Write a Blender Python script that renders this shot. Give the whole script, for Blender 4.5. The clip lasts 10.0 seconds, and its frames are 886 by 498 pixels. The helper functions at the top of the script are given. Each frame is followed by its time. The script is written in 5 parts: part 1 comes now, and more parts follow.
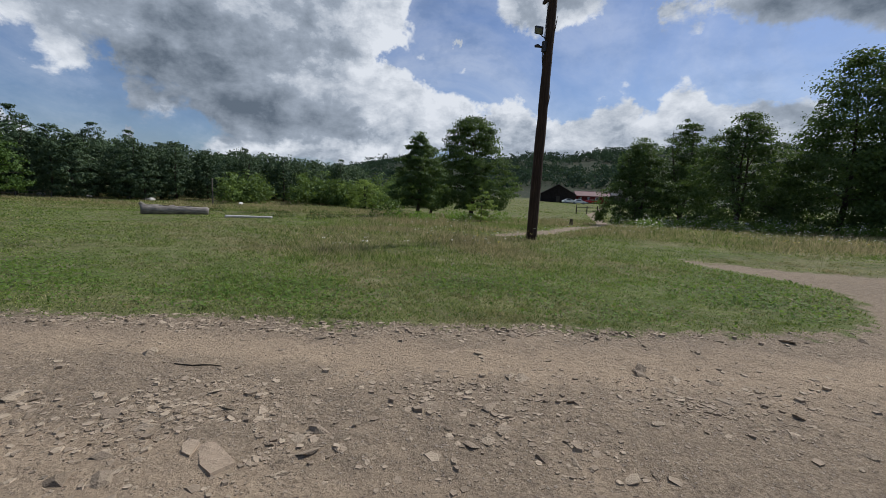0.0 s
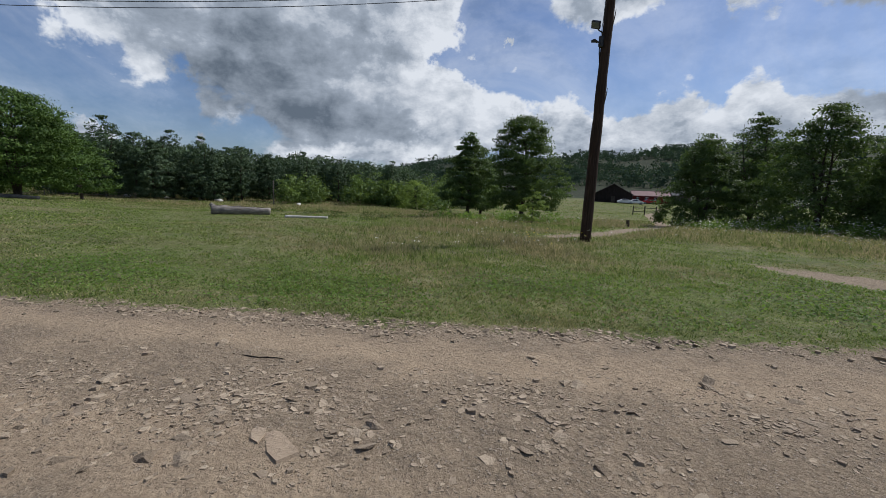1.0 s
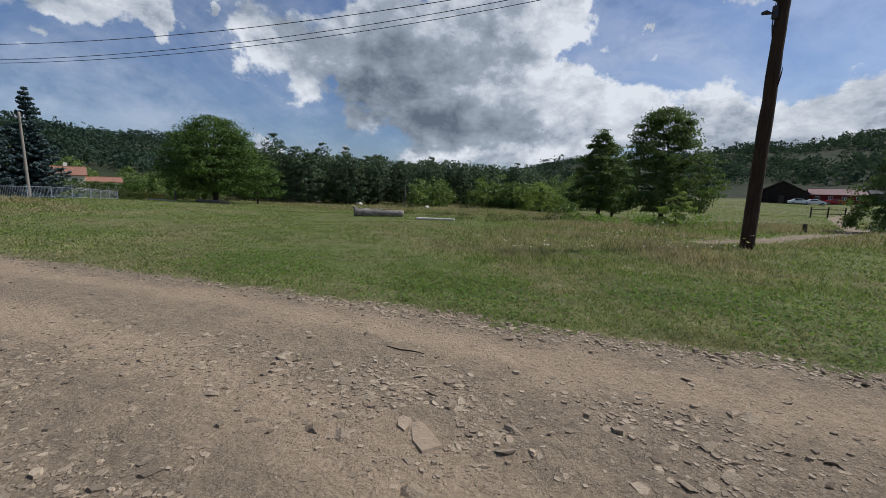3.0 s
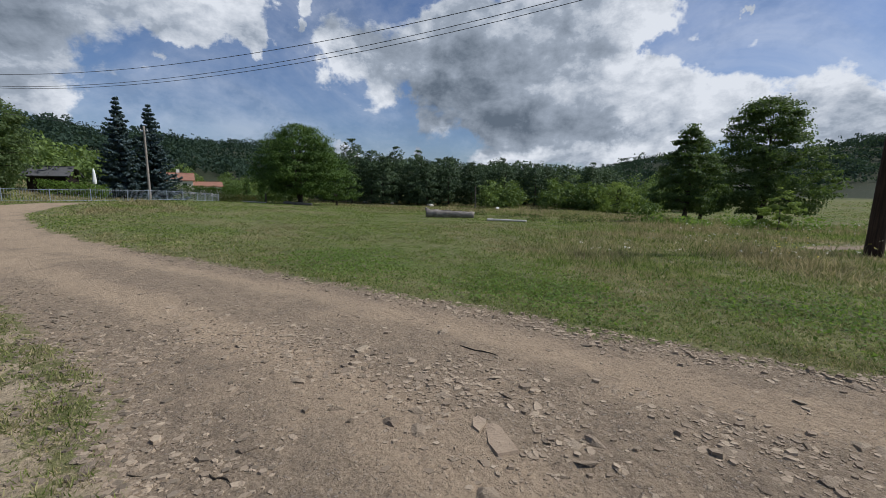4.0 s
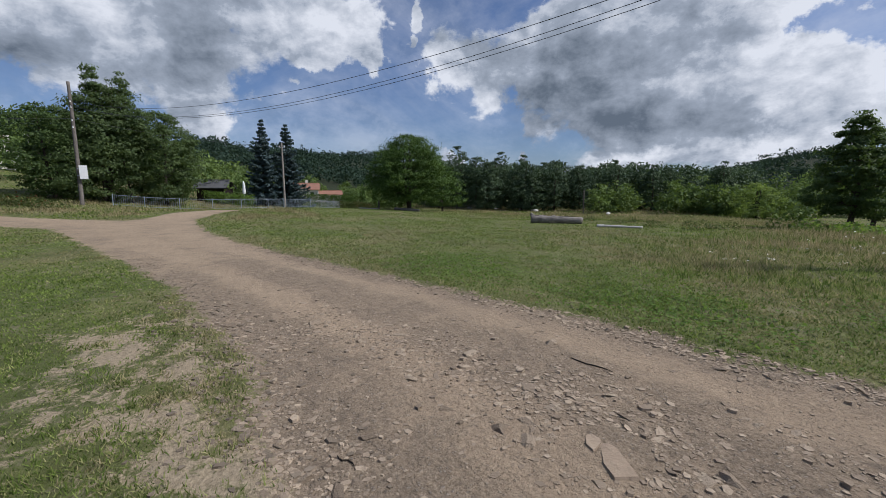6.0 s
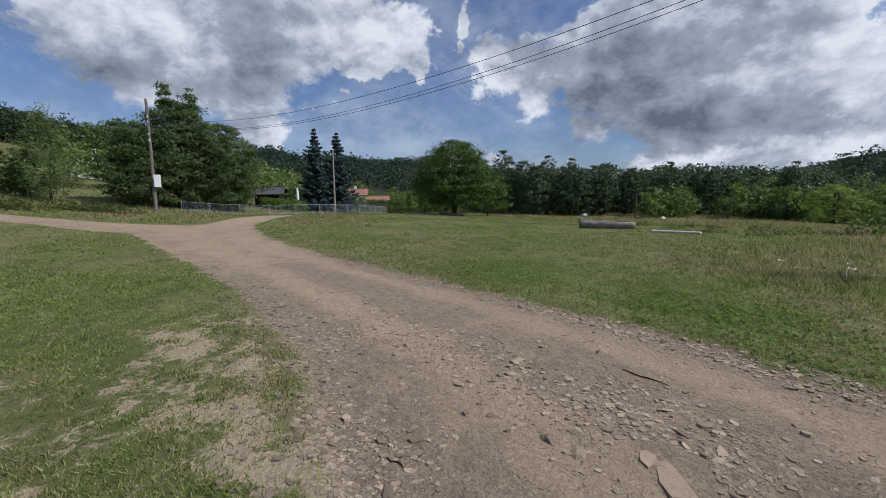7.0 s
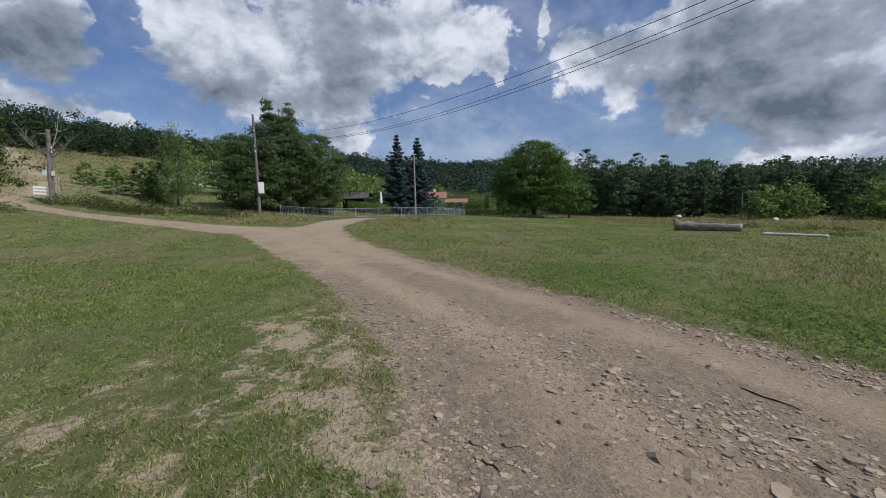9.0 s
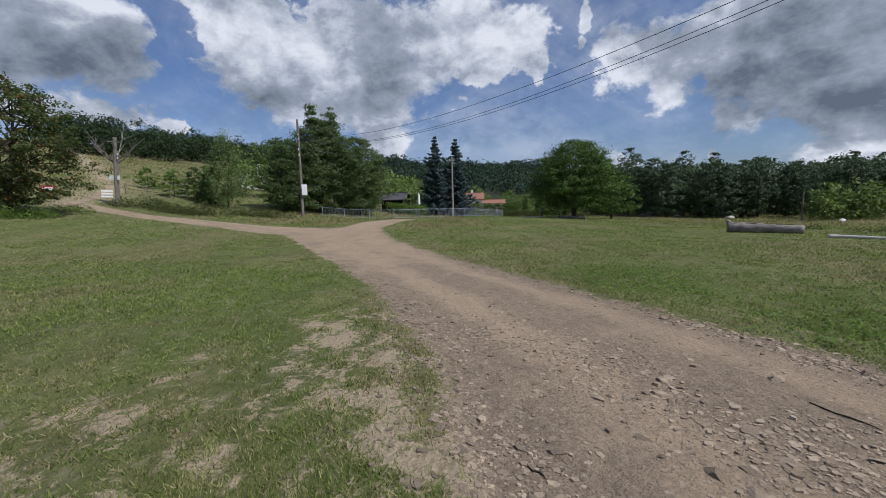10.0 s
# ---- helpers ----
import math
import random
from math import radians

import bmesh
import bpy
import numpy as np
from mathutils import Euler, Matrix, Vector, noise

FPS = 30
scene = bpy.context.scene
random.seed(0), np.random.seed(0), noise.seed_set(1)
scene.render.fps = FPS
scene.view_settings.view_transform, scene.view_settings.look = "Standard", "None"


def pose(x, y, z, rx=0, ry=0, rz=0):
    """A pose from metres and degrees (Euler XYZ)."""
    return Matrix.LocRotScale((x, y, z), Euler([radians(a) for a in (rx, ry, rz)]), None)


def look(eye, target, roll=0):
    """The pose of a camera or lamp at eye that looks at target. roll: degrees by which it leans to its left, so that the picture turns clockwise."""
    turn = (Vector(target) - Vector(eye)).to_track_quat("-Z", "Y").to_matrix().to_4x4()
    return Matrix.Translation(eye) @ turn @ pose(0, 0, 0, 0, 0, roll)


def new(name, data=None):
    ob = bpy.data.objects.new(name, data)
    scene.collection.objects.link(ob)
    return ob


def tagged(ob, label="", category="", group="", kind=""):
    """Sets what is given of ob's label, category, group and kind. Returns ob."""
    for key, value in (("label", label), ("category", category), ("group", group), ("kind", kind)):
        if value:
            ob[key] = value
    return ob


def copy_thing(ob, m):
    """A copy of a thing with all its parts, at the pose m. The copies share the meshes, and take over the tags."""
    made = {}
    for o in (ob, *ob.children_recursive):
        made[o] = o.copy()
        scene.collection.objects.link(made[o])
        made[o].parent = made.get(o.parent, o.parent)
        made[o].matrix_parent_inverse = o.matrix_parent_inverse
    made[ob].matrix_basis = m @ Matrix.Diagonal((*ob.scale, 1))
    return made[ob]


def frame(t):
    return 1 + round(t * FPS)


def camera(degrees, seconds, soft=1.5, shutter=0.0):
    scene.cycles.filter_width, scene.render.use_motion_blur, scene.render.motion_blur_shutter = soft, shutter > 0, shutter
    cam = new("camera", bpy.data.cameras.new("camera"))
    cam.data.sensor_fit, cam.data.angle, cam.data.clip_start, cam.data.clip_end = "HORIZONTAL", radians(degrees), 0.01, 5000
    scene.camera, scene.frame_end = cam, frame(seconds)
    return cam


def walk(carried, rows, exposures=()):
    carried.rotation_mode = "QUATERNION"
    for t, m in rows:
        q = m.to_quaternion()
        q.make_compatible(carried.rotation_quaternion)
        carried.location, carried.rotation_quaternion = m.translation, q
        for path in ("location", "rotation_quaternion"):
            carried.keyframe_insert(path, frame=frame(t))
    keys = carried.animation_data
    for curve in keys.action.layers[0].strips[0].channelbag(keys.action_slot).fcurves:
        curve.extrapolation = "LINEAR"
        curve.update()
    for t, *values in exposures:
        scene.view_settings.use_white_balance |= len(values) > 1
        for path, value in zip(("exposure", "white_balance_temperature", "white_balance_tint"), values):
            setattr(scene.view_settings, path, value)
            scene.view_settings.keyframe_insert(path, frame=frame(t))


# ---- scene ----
cam = camera(94.3, 10.0, soft=0.8)
PATH = [
    (0, (0.73, 0.546, 1.602), (0.303, 2.479, 1.317), 2.4),
    (0.5, (0.71, 0.537, 1.606), (0.169, 2.44, 1.318), 2.2),
    (1, (0.681, 0.532, 1.61), (0.028, 2.399, 1.318), 2.1),
    (1.5, (0.642, 0.517, 1.616), (-0.128, 2.339, 1.32), 2.0),
    (2, (0.597, 0.521, 1.607), (-0.303, 2.282, 1.309), 1.8),
    (2.5, (0.567, 0.506, 1.608), (-0.467, 2.192, 1.31), 1.4),
    (4, (0.473, 0.468, 1.583), (-0.951, 1.843, 1.288), 0.6),
    (4.5, (0.456, 0.46, 1.569), (-1.07, 1.72, 1.277), 0.3),
    (5, (0.451, 0.439, 1.572), (-1.156, 1.593, 1.282), 0.1),
    (5.5, (0.45, 0.416, 1.585), (-1.217, 1.485, 1.303), -0.1),
    (7, (0.467, 0.361, 1.62), (-1.355, 1.147, 1.374), -0.7),
    (7.5, (0.461, 0.343, 1.615), (-1.4, 1.035, 1.378), -0.9),
    (8, (0.449, 0.323, 1.615), (-1.446, 0.921, 1.383), -1.2),
    (8.5, (0.426, 0.283, 1.615), (-1.493, 0.799, 1.383), -1.3),
    (9, (0.401, 0.247, 1.605), (-1.539, 0.679, 1.377), -1.4),
    (9.5, (0.385, 0.214, 1.602), (-1.572, 0.557, 1.38), -1.5),
    (10, (0.377, 0.194, 1.607), (-1.594, 0.45, 1.389), -1.6),
]
walk(cam, [(t, look(eye, target, roll)) for t, eye, target, roll in PATH], exposures=[(0, -0.28, 6150, 10), (3, -0.28, 6150, 10), (7, -0.28, 6040, 13), (10, -0.28, 6040, 13)])

# ---- light ----
SUN_AZ, SUN_EL = -40.0, 50.0  # degrees to the left of +y, and up


def direction(az, el):
    a, e = radians(az), radians(el)
    return Vector((-math.sin(a) * math.cos(e), math.cos(a) * math.cos(e), math.sin(e)))


sun_data = bpy.data.lights.new("sun", "SUN")
sun_data.energy, sun_data.angle, sun_data.color = 4.7, radians(0.6), (1.0, 0.95, 0.87)
sun = new("sun", sun_data)
sun.matrix_world = look(direction(SUN_AZ, SUN_EL) * 50, (0, 0, 0))


class Nodes:
    """Short hand for building a node tree."""

    def __init__(self, tree):
        self.tree = tree
        tree.nodes.clear()

    def add(self, kind, **inputs):
        node = self.tree.nodes.new(kind)
        for key, value in inputs.items():
            key = int(key[1:]) if key[0] == "i" and key[1:].isdigit() else key.replace("_", " ")
            self.put(node.inputs[key], value)
        return node

    def put(self, socket, value):
        if isinstance(value, bpy.types.NodeSocket):
            self.tree.links.new(value, socket)
        elif isinstance(value, bpy.types.Node):
            self.tree.links.new(value.outputs[0], socket)
        else:
            socket.default_value = value

    def math(self, op, a, b=0.0, c=0.0, clamp=False):
        node = self.tree.nodes.new("ShaderNodeMath")
        node.operation, node.use_clamp = op, clamp
        for socket, value in zip(node.inputs, (a, b, c)):
            self.put(socket, value)
        return node.outputs[0]

    def vec(self, op, a, b=(0, 0, 0)):
        node = self.tree.nodes.new("ShaderNodeVectorMath")
        node.operation = op
        self.put(node.inputs[0], a)
        self.put(node.inputs[1], b)
        return node.outputs["Value" if op in ("LENGTH", "DOT_PRODUCT", "DISTANCE") else "Vector"]

    def noise(self, vector, scale, detail=5.0, rough=0.55, distortion=0.0):
        node = self.add("ShaderNodeTexNoise", Vector=vector, Scale=scale, Detail=detail, Roughness=rough, Distortion=distortion)
        return node.outputs[0]

    def span(self, value, a, b, lo=0.0, hi=1.0, smooth=False):
        node = self.tree.nodes.new("ShaderNodeMapRange")
        node.interpolation_type = "SMOOTHSTEP" if smooth else "LINEAR"
        for socket, v in zip(node.inputs, (value, a, b, lo, hi)):
            self.put(socket, v)
        return node.outputs[0]

    def mix(self, factor, a, b, blend="MIX"):
        node = self.tree.nodes.new("ShaderNodeMix")
        node.data_type, node.blend_type = "RGBA", blend
        self.put(node.inputs[0], factor)
        self.put(node.inputs[6], a)
        self.put(node.inputs[7], b)
        return node.outputs[2]


world = bpy.data.worlds.new("sky")
scene.world = world
world.use_nodes = True
n = Nodes(world.node_tree)
way = n.add("ShaderNodeTexCoord").outputs["Generated"]
sky = n.add("ShaderNodeTexSky")
sky.sky_type, sky.sun_disc = "NISHITA", False
sky.sun_elevation, sky.sun_rotation = radians(SUN_EL), radians(-SUN_AZ)
sky.air_density, sky.dust_density, sky.ozone_density = 1.0, 1.2, 1.5
# Heaps of cloud: azimuth to the left of +y, elevation, half widths, weight.
GREAT_CLOUD = [
    (40, 15, 13, 8, 1.2), (29, 17, 11, 8, 1.2), (27, 8, 15, 6, 1.2), (45, 19, 8, 6, 1.0), (17, 9, 12, 4.5, 1.1), (24, 22, 6, 5, 1.0), (6, 7, 10, 4.2, 1.1),
    (58, 15.5, 5.5, 5.5, 1.1), (50, 7.5, 4, 2.6, 0.55), (-3, 7, 7, 3, 0.9), (36, 3, 10, 2, 0.8),
]
SUNWARD_CLOUD = [
    (-8.5, 8.5, 3.4, 4.2, 1.1), (-17, 9.5, 4.2, 4.2, 1.15), (-24, 8, 6, 3.2, 1.0), (-14, 5, 16, 3.0, 0.9), (-30, 5, 10, 4, 0.9),
    (0, 23.5, 9, 3.4, 1.1), (-24, 21.5, 10, 4.2, 1.2), (-38, 21, 12, 6, 1.0), (12, 19.2, 0.9, 0.8, 0.8), (11, 16.3, 1.4, 0.9, 0.6),
]
HILL_CLOUD = [
    (79, 21, 9.5, 5, 1.15), (74, 18, 4.5, 3.5, 1.0), (92, 16, 8, 6, 1.1), (90, 9, 6, 3.5, 0.85), (105, 20, 6, 5.5, 1.1), (97, 22, 9, 4, 0.9),
    (101, 13, 7, 3.6, 0.8), (122.5, 17, 8, 5, 1.25), (122, 9.8, 8, 1.5, 0.85), (114.5, 9.4, 1.4, 1.3, 0.8), (110, 24.5, 8, 2.6, 0.9), (136, 18, 12, 9, 1.0),
]
SMALL_CLOUD = [
    (64.5, 22.2, 2.3, 1.9, 1.1), (65, 18.8, 1.2, 1.0, 0.9), (79, 14.2, 2.0, 1.0, 0.75), (61.5, 4.8, 2.2, 1.6, 0.9), (51.5, 5.0, 1.0, 0.8, 0.8),
    (69, 16.6, 1.8, 1.4, 0.8), (83, 12, 2.4, 1.1, 0.4),
]
CLEAR = [
    (20, 16.2, 3.2, 1.3, -0.55), (51, 10.5, 1.7, 2.3, -0.45), (99.5, 24, 1.5, 3.5, -0.7), (88, 19, 1.6, 1.2, -0.4), (112.5, 15.5, 2.2, 5.5, -0.7),
    (107, 11, 4.0, 2.2, -0.5), (76, 9, 8, 5, -0.5), (66, 11, 3, 4.5, -0.5), (-13, 19, 1.6, 5, -0.5), (5, 17.5, 9, 2.2, -0.5), (52, 7, 7, 2, -0.3),
]
# Shade inside the heaps, and where the sun lights them.
SHADE = [
    (44, 12, 9, 6, 0.55), (49, 7, 5, 5, 0.4), (35, 8, 9, 4.5, 0.5), (40, 18, 9, 5, 0.3), (55, 17, 4.5, 4.5, 0.35), (25, 7, 3, 3, 0.25), (27, 20, 6, 4, 0.2), (8, 9.5, 3.5, 2.2, 0.4),
    (-25, 20.5, 11, 4, 0.6), (-2, 23.5, 8, 2.6, 0.3), (-40, 20, 14, 8, 0.4), (91, 14, 8, 5, 0.45), (92, 20, 4, 3, 0.25), (104, 13, 6, 4, 0.4), (122, 14.5, 9, 4.5, 0.65),
]
SHINE = [
    (15, 12, 9, 7, -0.45), (20, 20, 4, 6, -0.35), (47.5, 7.8, 1.2, 1.5, -0.5), (23, 5, 5, 1.6, -0.5), (36, 3.4, 6, 1.2, -0.55), (5, 12, 6, 3, -0.4), (56, 12, 4, 3, -0.3),
    (-17, 12, 4, 3, -0.35), (-8, 11.5, 3, 2.5, -0.25), (74, 18, 4, 5, -0.3), (88, 10.5, 5, 2.5, -0.4), (105, 20, 4, 4, -0.3), (124, 21, 7, 2.5, -0.3), (61, 16, 3, 4, -0.3),
]
turned = n.add("ShaderNodeSeparateXYZ", Vector=way)
az = n.math("MULTIPLY", n.math("ARCTAN2", n.math("MULTIPLY", turned.outputs[0], -1.0), turned.outputs[1]), 57.2958)
el = n.math("MULTIPLY", n.math("ARCSINE", turned.outputs[2]), 57.2958)
wob = n.add("ShaderNodeTexNoise", Vector=way, Scale=6.0, Detail=9.0, Roughness=0.6).outputs[1]
place = n.add("ShaderNodeCombineXYZ", X=az, Y=el).outputs[0]
place = n.vec("ADD", place, n.vec("MULTIPLY", n.vec("SUBTRACT", wob, (0.5, 0.5, 0.5)), (19, 10, 0)))


def heaps(banks, spread=1.5):
    """The sum of soft bells, one to each bank."""
    total = 0.0
    for a, e, wa, we, weight in banks:
        away = n.vec("LENGTH", n.vec("DIVIDE", n.vec("SUBTRACT", place, (a, e, 0)), (wa * spread, we * spread, 1)))
        total = n.math("MULTIPLY_ADD", n.span(away, 1.0, 0.0, 0.0, 1.0, True), weight, total)
    return total


thick = n.math("MINIMUM", heaps(GREAT_CLOUD + SUNWARD_CLOUD + HILL_CLOUD + SMALL_CLOUD), 1.0)
thick = n.math("ADD", thick, heaps(CLEAR))
grey = n.math("ADD", heaps(SHADE), heaps(SHINE))
stretched = n.vec("MULTIPLY", way, (1, 1, 1.55))
sunward = n.vec("MULTIPLY", direction(SUN_AZ, SUN_EL) * 0.04, (1, 1, 1.55))


def billows(at):
    """Cloud thickness as it billows, from large heaps to frayed edges."""
    heap = n.noise(at, 4.6, 11.0, 0.6, 0.3)
    curl = n.noise(at, 13.0, 9.0, 0.62, 0.25)
    return n.math("MULTIPLY_ADD", n.math("SUBTRACT", heap, 0.5), 0.8, n.math("MULTIPLY", n.math("SUBTRACT", curl, 0.5), 1.15))


here, lit = billows(stretched), billows(n.vec("ADD", stretched, sunward))
density = n.math("ADD", thick, here)
cover = n.span(density, 0.20, 0.60, 0.0, 1.0, True)
veil = n.math("MULTIPLY", n.span(n.noise(stretched, 2.1, 8.0, 0.65, 0.8), 0.38, 0.7), 0.42)
cover = n.math("MAXIMUM", cover, veil)
lump = n.noise(n.vec("ADD", stretched, (3.1, 0.7, 0.25)), 6.5, 10.0, 0.6, 0.5)
wisp = n.noise(n.vec("ADD", stretched, (1.1, 2.7, 0.6)), 17.0, 8.0, 0.62, 0.4)
core = n.math("ADD", grey, n.math("MULTIPLY", n.math("SUBTRACT", lump, 0.47), 1.25))
core = n.math("ADD", core, n.math("MULTIPLY", n.math("SUBTRACT", wisp, 0.5), 0.55))
core = n.math("ADD", core, n.math("MULTIPLY", n.math("SUBTRACT", lit, here), 0.9))
core = n.math("ADD", core, n.math("MULTIPLY", n.span(density, 0.4, 1.0), 0.10))
core = n.span(core, -0.25, 1.05, 0.0, 1.0)
puff = n.mix(n.span(core, 0.0, 0.4), (0.91, 0.93, 0.96, 1), (0.44, 0.49, 0.56, 1))
puff = n.mix(n.span(core, 0.35, 0.9), puff, (0.15, 0.185, 0.23, 1))
blue = n.vec("MULTIPLY", sky.outputs[0], (0.072, 0.083, 0.104))
colour = n.mix(cover, blue, puff)
back = n.add("ShaderNodeBackground", Color=colour, Strength=1.0)
n.put(n.add("ShaderNodeOutputWorld").inputs[0], back)


def ease(a, b, v):
    s = np.clip((v - a) / (b - a), 0, 1)
    return s * s * (3 - 2 * s)


def terrain(x, y):
    """Height of the ground: flat round the road, falling to the stream, rising to the hill behind."""
    u = -0.5 * x - 0.866 * y
    v = -0.259 * x + 0.966 * y
    rise = lambda s, w: w * np.logaddexp(0, s / w)
    hill = 0.125 * rise(u - 24, 1.5) + 0.09 * rise(u - 55, 6)
    hill = 42 * np.tanh(hill / 42)
    valley = -1.7 * ease(12, 60, v) + 1.1 * ease(85, 150, v)
    far = np.hypot(x, y)
    swell = 0.05 * np.sin(0.31 * x + 1.3) * np.cos(0.27 * y) * ease(6, 16, far) + 0.16 * np.sin(0.13 * x + 0.11 * y) * ease(15, 40, far)
    return hill + valley + swell


# ---- materials ----
def material(name):
    m = bpy.data.materials.new(name)
    m.use_nodes = True
    return m, Nodes(m.node_tree)


def finish(m, nodes, colour, rough, bump=None, depth=0.02, metal=0.0, spec=0.3):
    surface = nodes.add("ShaderNodeBsdfPrincipled", Base_Color=colour, Roughness=rough, Metallic=metal, Specular_IOR_Level=spec)
    if bump is not None:
        nodes.put(surface.inputs["Normal"], nodes.add("ShaderNodeBump", Height=bump, Distance=depth, Strength=1.0))
    nodes.put(nodes.add("ShaderNodeOutputMaterial").inputs[0], surface)
    return m


def spot(nodes):
    return nodes.add("ShaderNodeTexCoord").outputs["Object"]


def ground_patches(nodes, at):
    """Where the sward is dry or lush, in world metres."""
    broad = nodes.noise(nodes.vec("MULTIPLY", at, (1, 1.6, 0)), 0.16, 4.0, 0.6, 0.4)
    small = nodes.noise(nodes.vec("MULTIPLY", at, (1, 1.6, 0)), 0.9, 5.0, 0.6)
    dry = nodes.math("ADD", nodes.span(broad, 0.38, 0.62), nodes.math("MULTIPLY", nodes.math("SUBTRACT", small, 0.5), 1.5))
    return nodes.math("MULTIPLY", dry, 1.0, clamp=True)


def soil_material(name):
    """Grass-covered ground and bare gravel road in one surface, told apart by the mesh's own layout values."""
    m, k = material(name)
    at = spot(k)
    road = k.add("ShaderNodeAttribute")
    road.attribute_name = "road"
    lane = k.add("ShaderNodeAttribute")
    lane.attribute_name = "lane"
    bare = k.add("ShaderNodeAttribute")
    bare.attribute_name = "bare"
    meadow = k.add("ShaderNodeAttribute")
    meadow.attribute_name = "tall"
    # sward
    dry = ground_patches(k, at)
    dry = k.math("MULTIPLY_ADD", meadow.outputs["Fac"], 0.62, k.math("MULTIPLY", dry, 0.65), clamp=True)
    tuft = k.noise(at, 7.0, 6.0, 0.7)
    tiny = k.noise(at, 45.0, 4.0, 0.7)
    green = k.mix(k.span(tuft, 0.3, 0.7), (0.08, 0.105, 0.027, 1), (0.195, 0.23, 0.07, 1))
    straw = k.mix(k.span(tuft, 0.3, 0.7), (0.155, 0.135, 0.058, 1), (0.31, 0.265, 0.135, 1))
    sward = k.mix(dry, green, straw)
    sward = k.mix(k.span(tiny, 0.4, 0.72, 0.0, 0.5), sward, (0.03, 0.036, 0.014, 1))
    # broad dark patches, colouring in the self-shadow of grass that the flat sheet lacks
    self_shade = k.noise(k.vec("MULTIPLY", at, (1, 2.2, 0)), 0.33, 6.0, 0.65, 0.5)
    sward = k.mix(k.span(self_shade, 0.36, 0.62, 0.55, 0.0), sward, (0.05, 0.065, 0.02, 1))
    earth = k.math("ADD", k.noise(k.vec("MULTIPLY", at, (1, 1.4, 0)), 2.3, 7.0, 0.68, 0.7), k.math("MULTIPLY", k.math("SUBTRACT", tiny, 0.5), 0.35))
    scuffed = k.math("MULTIPLY", k.span(earth, 0.53, 0.68, 0.0, 0.55), k.span(meadow.outputs["Fac"], -0.45, -0.05))
    sward = k.mix(scuffed, sward, k.mix(tuft, (0.17, 0.14, 0.095, 1), (0.40, 0.335, 0.235, 1)))
    # bare gravel
    grit = k.noise(at, 30.0, 8.0, 0.75)
    coarse = k.noise(at, 9.0, 7.0, 0.7, 0.3)
    dust = k.noise(at, 1.1, 7.0, 0.66, 0.6)
    streak = k.noise(k.vec("MULTIPLY", at, (0.45, 3.6, 1)), 2.4, 6.0, 0.62, 0.3)
    cells = k.add("ShaderNodeTexVoronoi", Vector=at, Scale=85.0, Randomness=1.0)
    cells2 = k.add("ShaderNodeTexVoronoi", Vector=k.vec("ADD", at, k.vec("MULTIPLY", k.add("ShaderNodeTexNoise", Vector=at, Scale=30.0).outputs[1], (0.03, 0.03, 0))), Scale=38.0, Randomness=1.0)
    stone = k.add("ShaderNodeSeparateColor", Color=cells.outputs["Color"]).outputs[0]
    stone2 = k.add("ShaderNodeSeparateColor", Color=cells2.outputs["Color"]).outputs[1]
    tan = k.mix(k.span(grit, 0.3, 0.7), (0.27, 0.196, 0.126, 1), (0.565, 0.436, 0.298, 1))
    tan = k.mix(k.span(streak, 0.35, 0.7, 0.0, 0.6), tan, (0.27, 0.21, 0.145, 1))
    gravel = k.mix(k.span(grit, 0.28, 0.72), (0.09, 0.065, 0.042, 1), (0.38, 0.29, 0.196, 1))
    gravel = k.mix(k.math("MULTIPLY", stone, 0.55), gravel, (0.44, 0.355, 0.255, 1))
    gravel = k.mix(k.span(coarse, 0.44, 0.66, 0.0, 0.5), gravel, (0.13, 0.10, 0.075, 1))
    rut = k.math("ADD", k.math("MULTIPLY", lane.outputs["Fac"], 0.75), k.math("MULTIPLY", k.math("SUBTRACT", dust, 0.46), 2.6))
    rut = k.math("ADD", rut, k.math("MULTIPLY", k.math("SUBTRACT", streak, 0.5), 1.1))
    rut = k.span(rut, 0.1, 0.85, 0.0, 0.95, True)
    pebble = k.math("MULTIPLY", k.span(cells2.outputs["Distance"], 0.44, 0.34), k.math("GREATER_THAN", k.math("ADD", stone2, k.math("MULTIPLY", k.math("SUBTRACT", coarse, 0.5), 0.9)), 0.80))
    dirt = k.mix(rut, gravel, tan)
    dirt = k.mix(k.math("MULTIPLY", pebble, k.span(rut, 0.0, 1.0, 0.75, 0.2)), dirt, k.mix(stone, (0.21, 0.172, 0.135, 1), (0.44, 0.37, 0.29, 1)))
    dirt = k.mix(k.span(k.noise(at, 0.45, 5.0, 0.6), 0.45, 0.75, 0.0, 0.25), dirt, (0.14, 0.112, 0.085, 1))
    crack = k.span(k.noise(at, 55.0, 5.0, 0.75, 0.8), 0.55, 0.66, 0.0, 0.7)
    dirt = k.mix(crack, dirt, (0.06, 0.046, 0.034, 1))
    sand = k.mix(k.span(grit, 0.3, 0.72), (0.20, 0.155, 0.10, 1), (0.56, 0.45, 0.31, 1))
    # meeting lines, ragged
    rag = k.math("ADD", k.math("MULTIPLY", k.math("SUBTRACT", k.noise(at, 3.5, 7.0, 0.68, 0.5), 0.5), 1.5), k.math("MULTIPLY", k.math("SUBTRACT", tiny, 0.5), 0.5))
    edge = k.span(k.math("ADD", road.outputs["Fac"], rag), 0.40, 0.60, 0.0, 1.0, True)
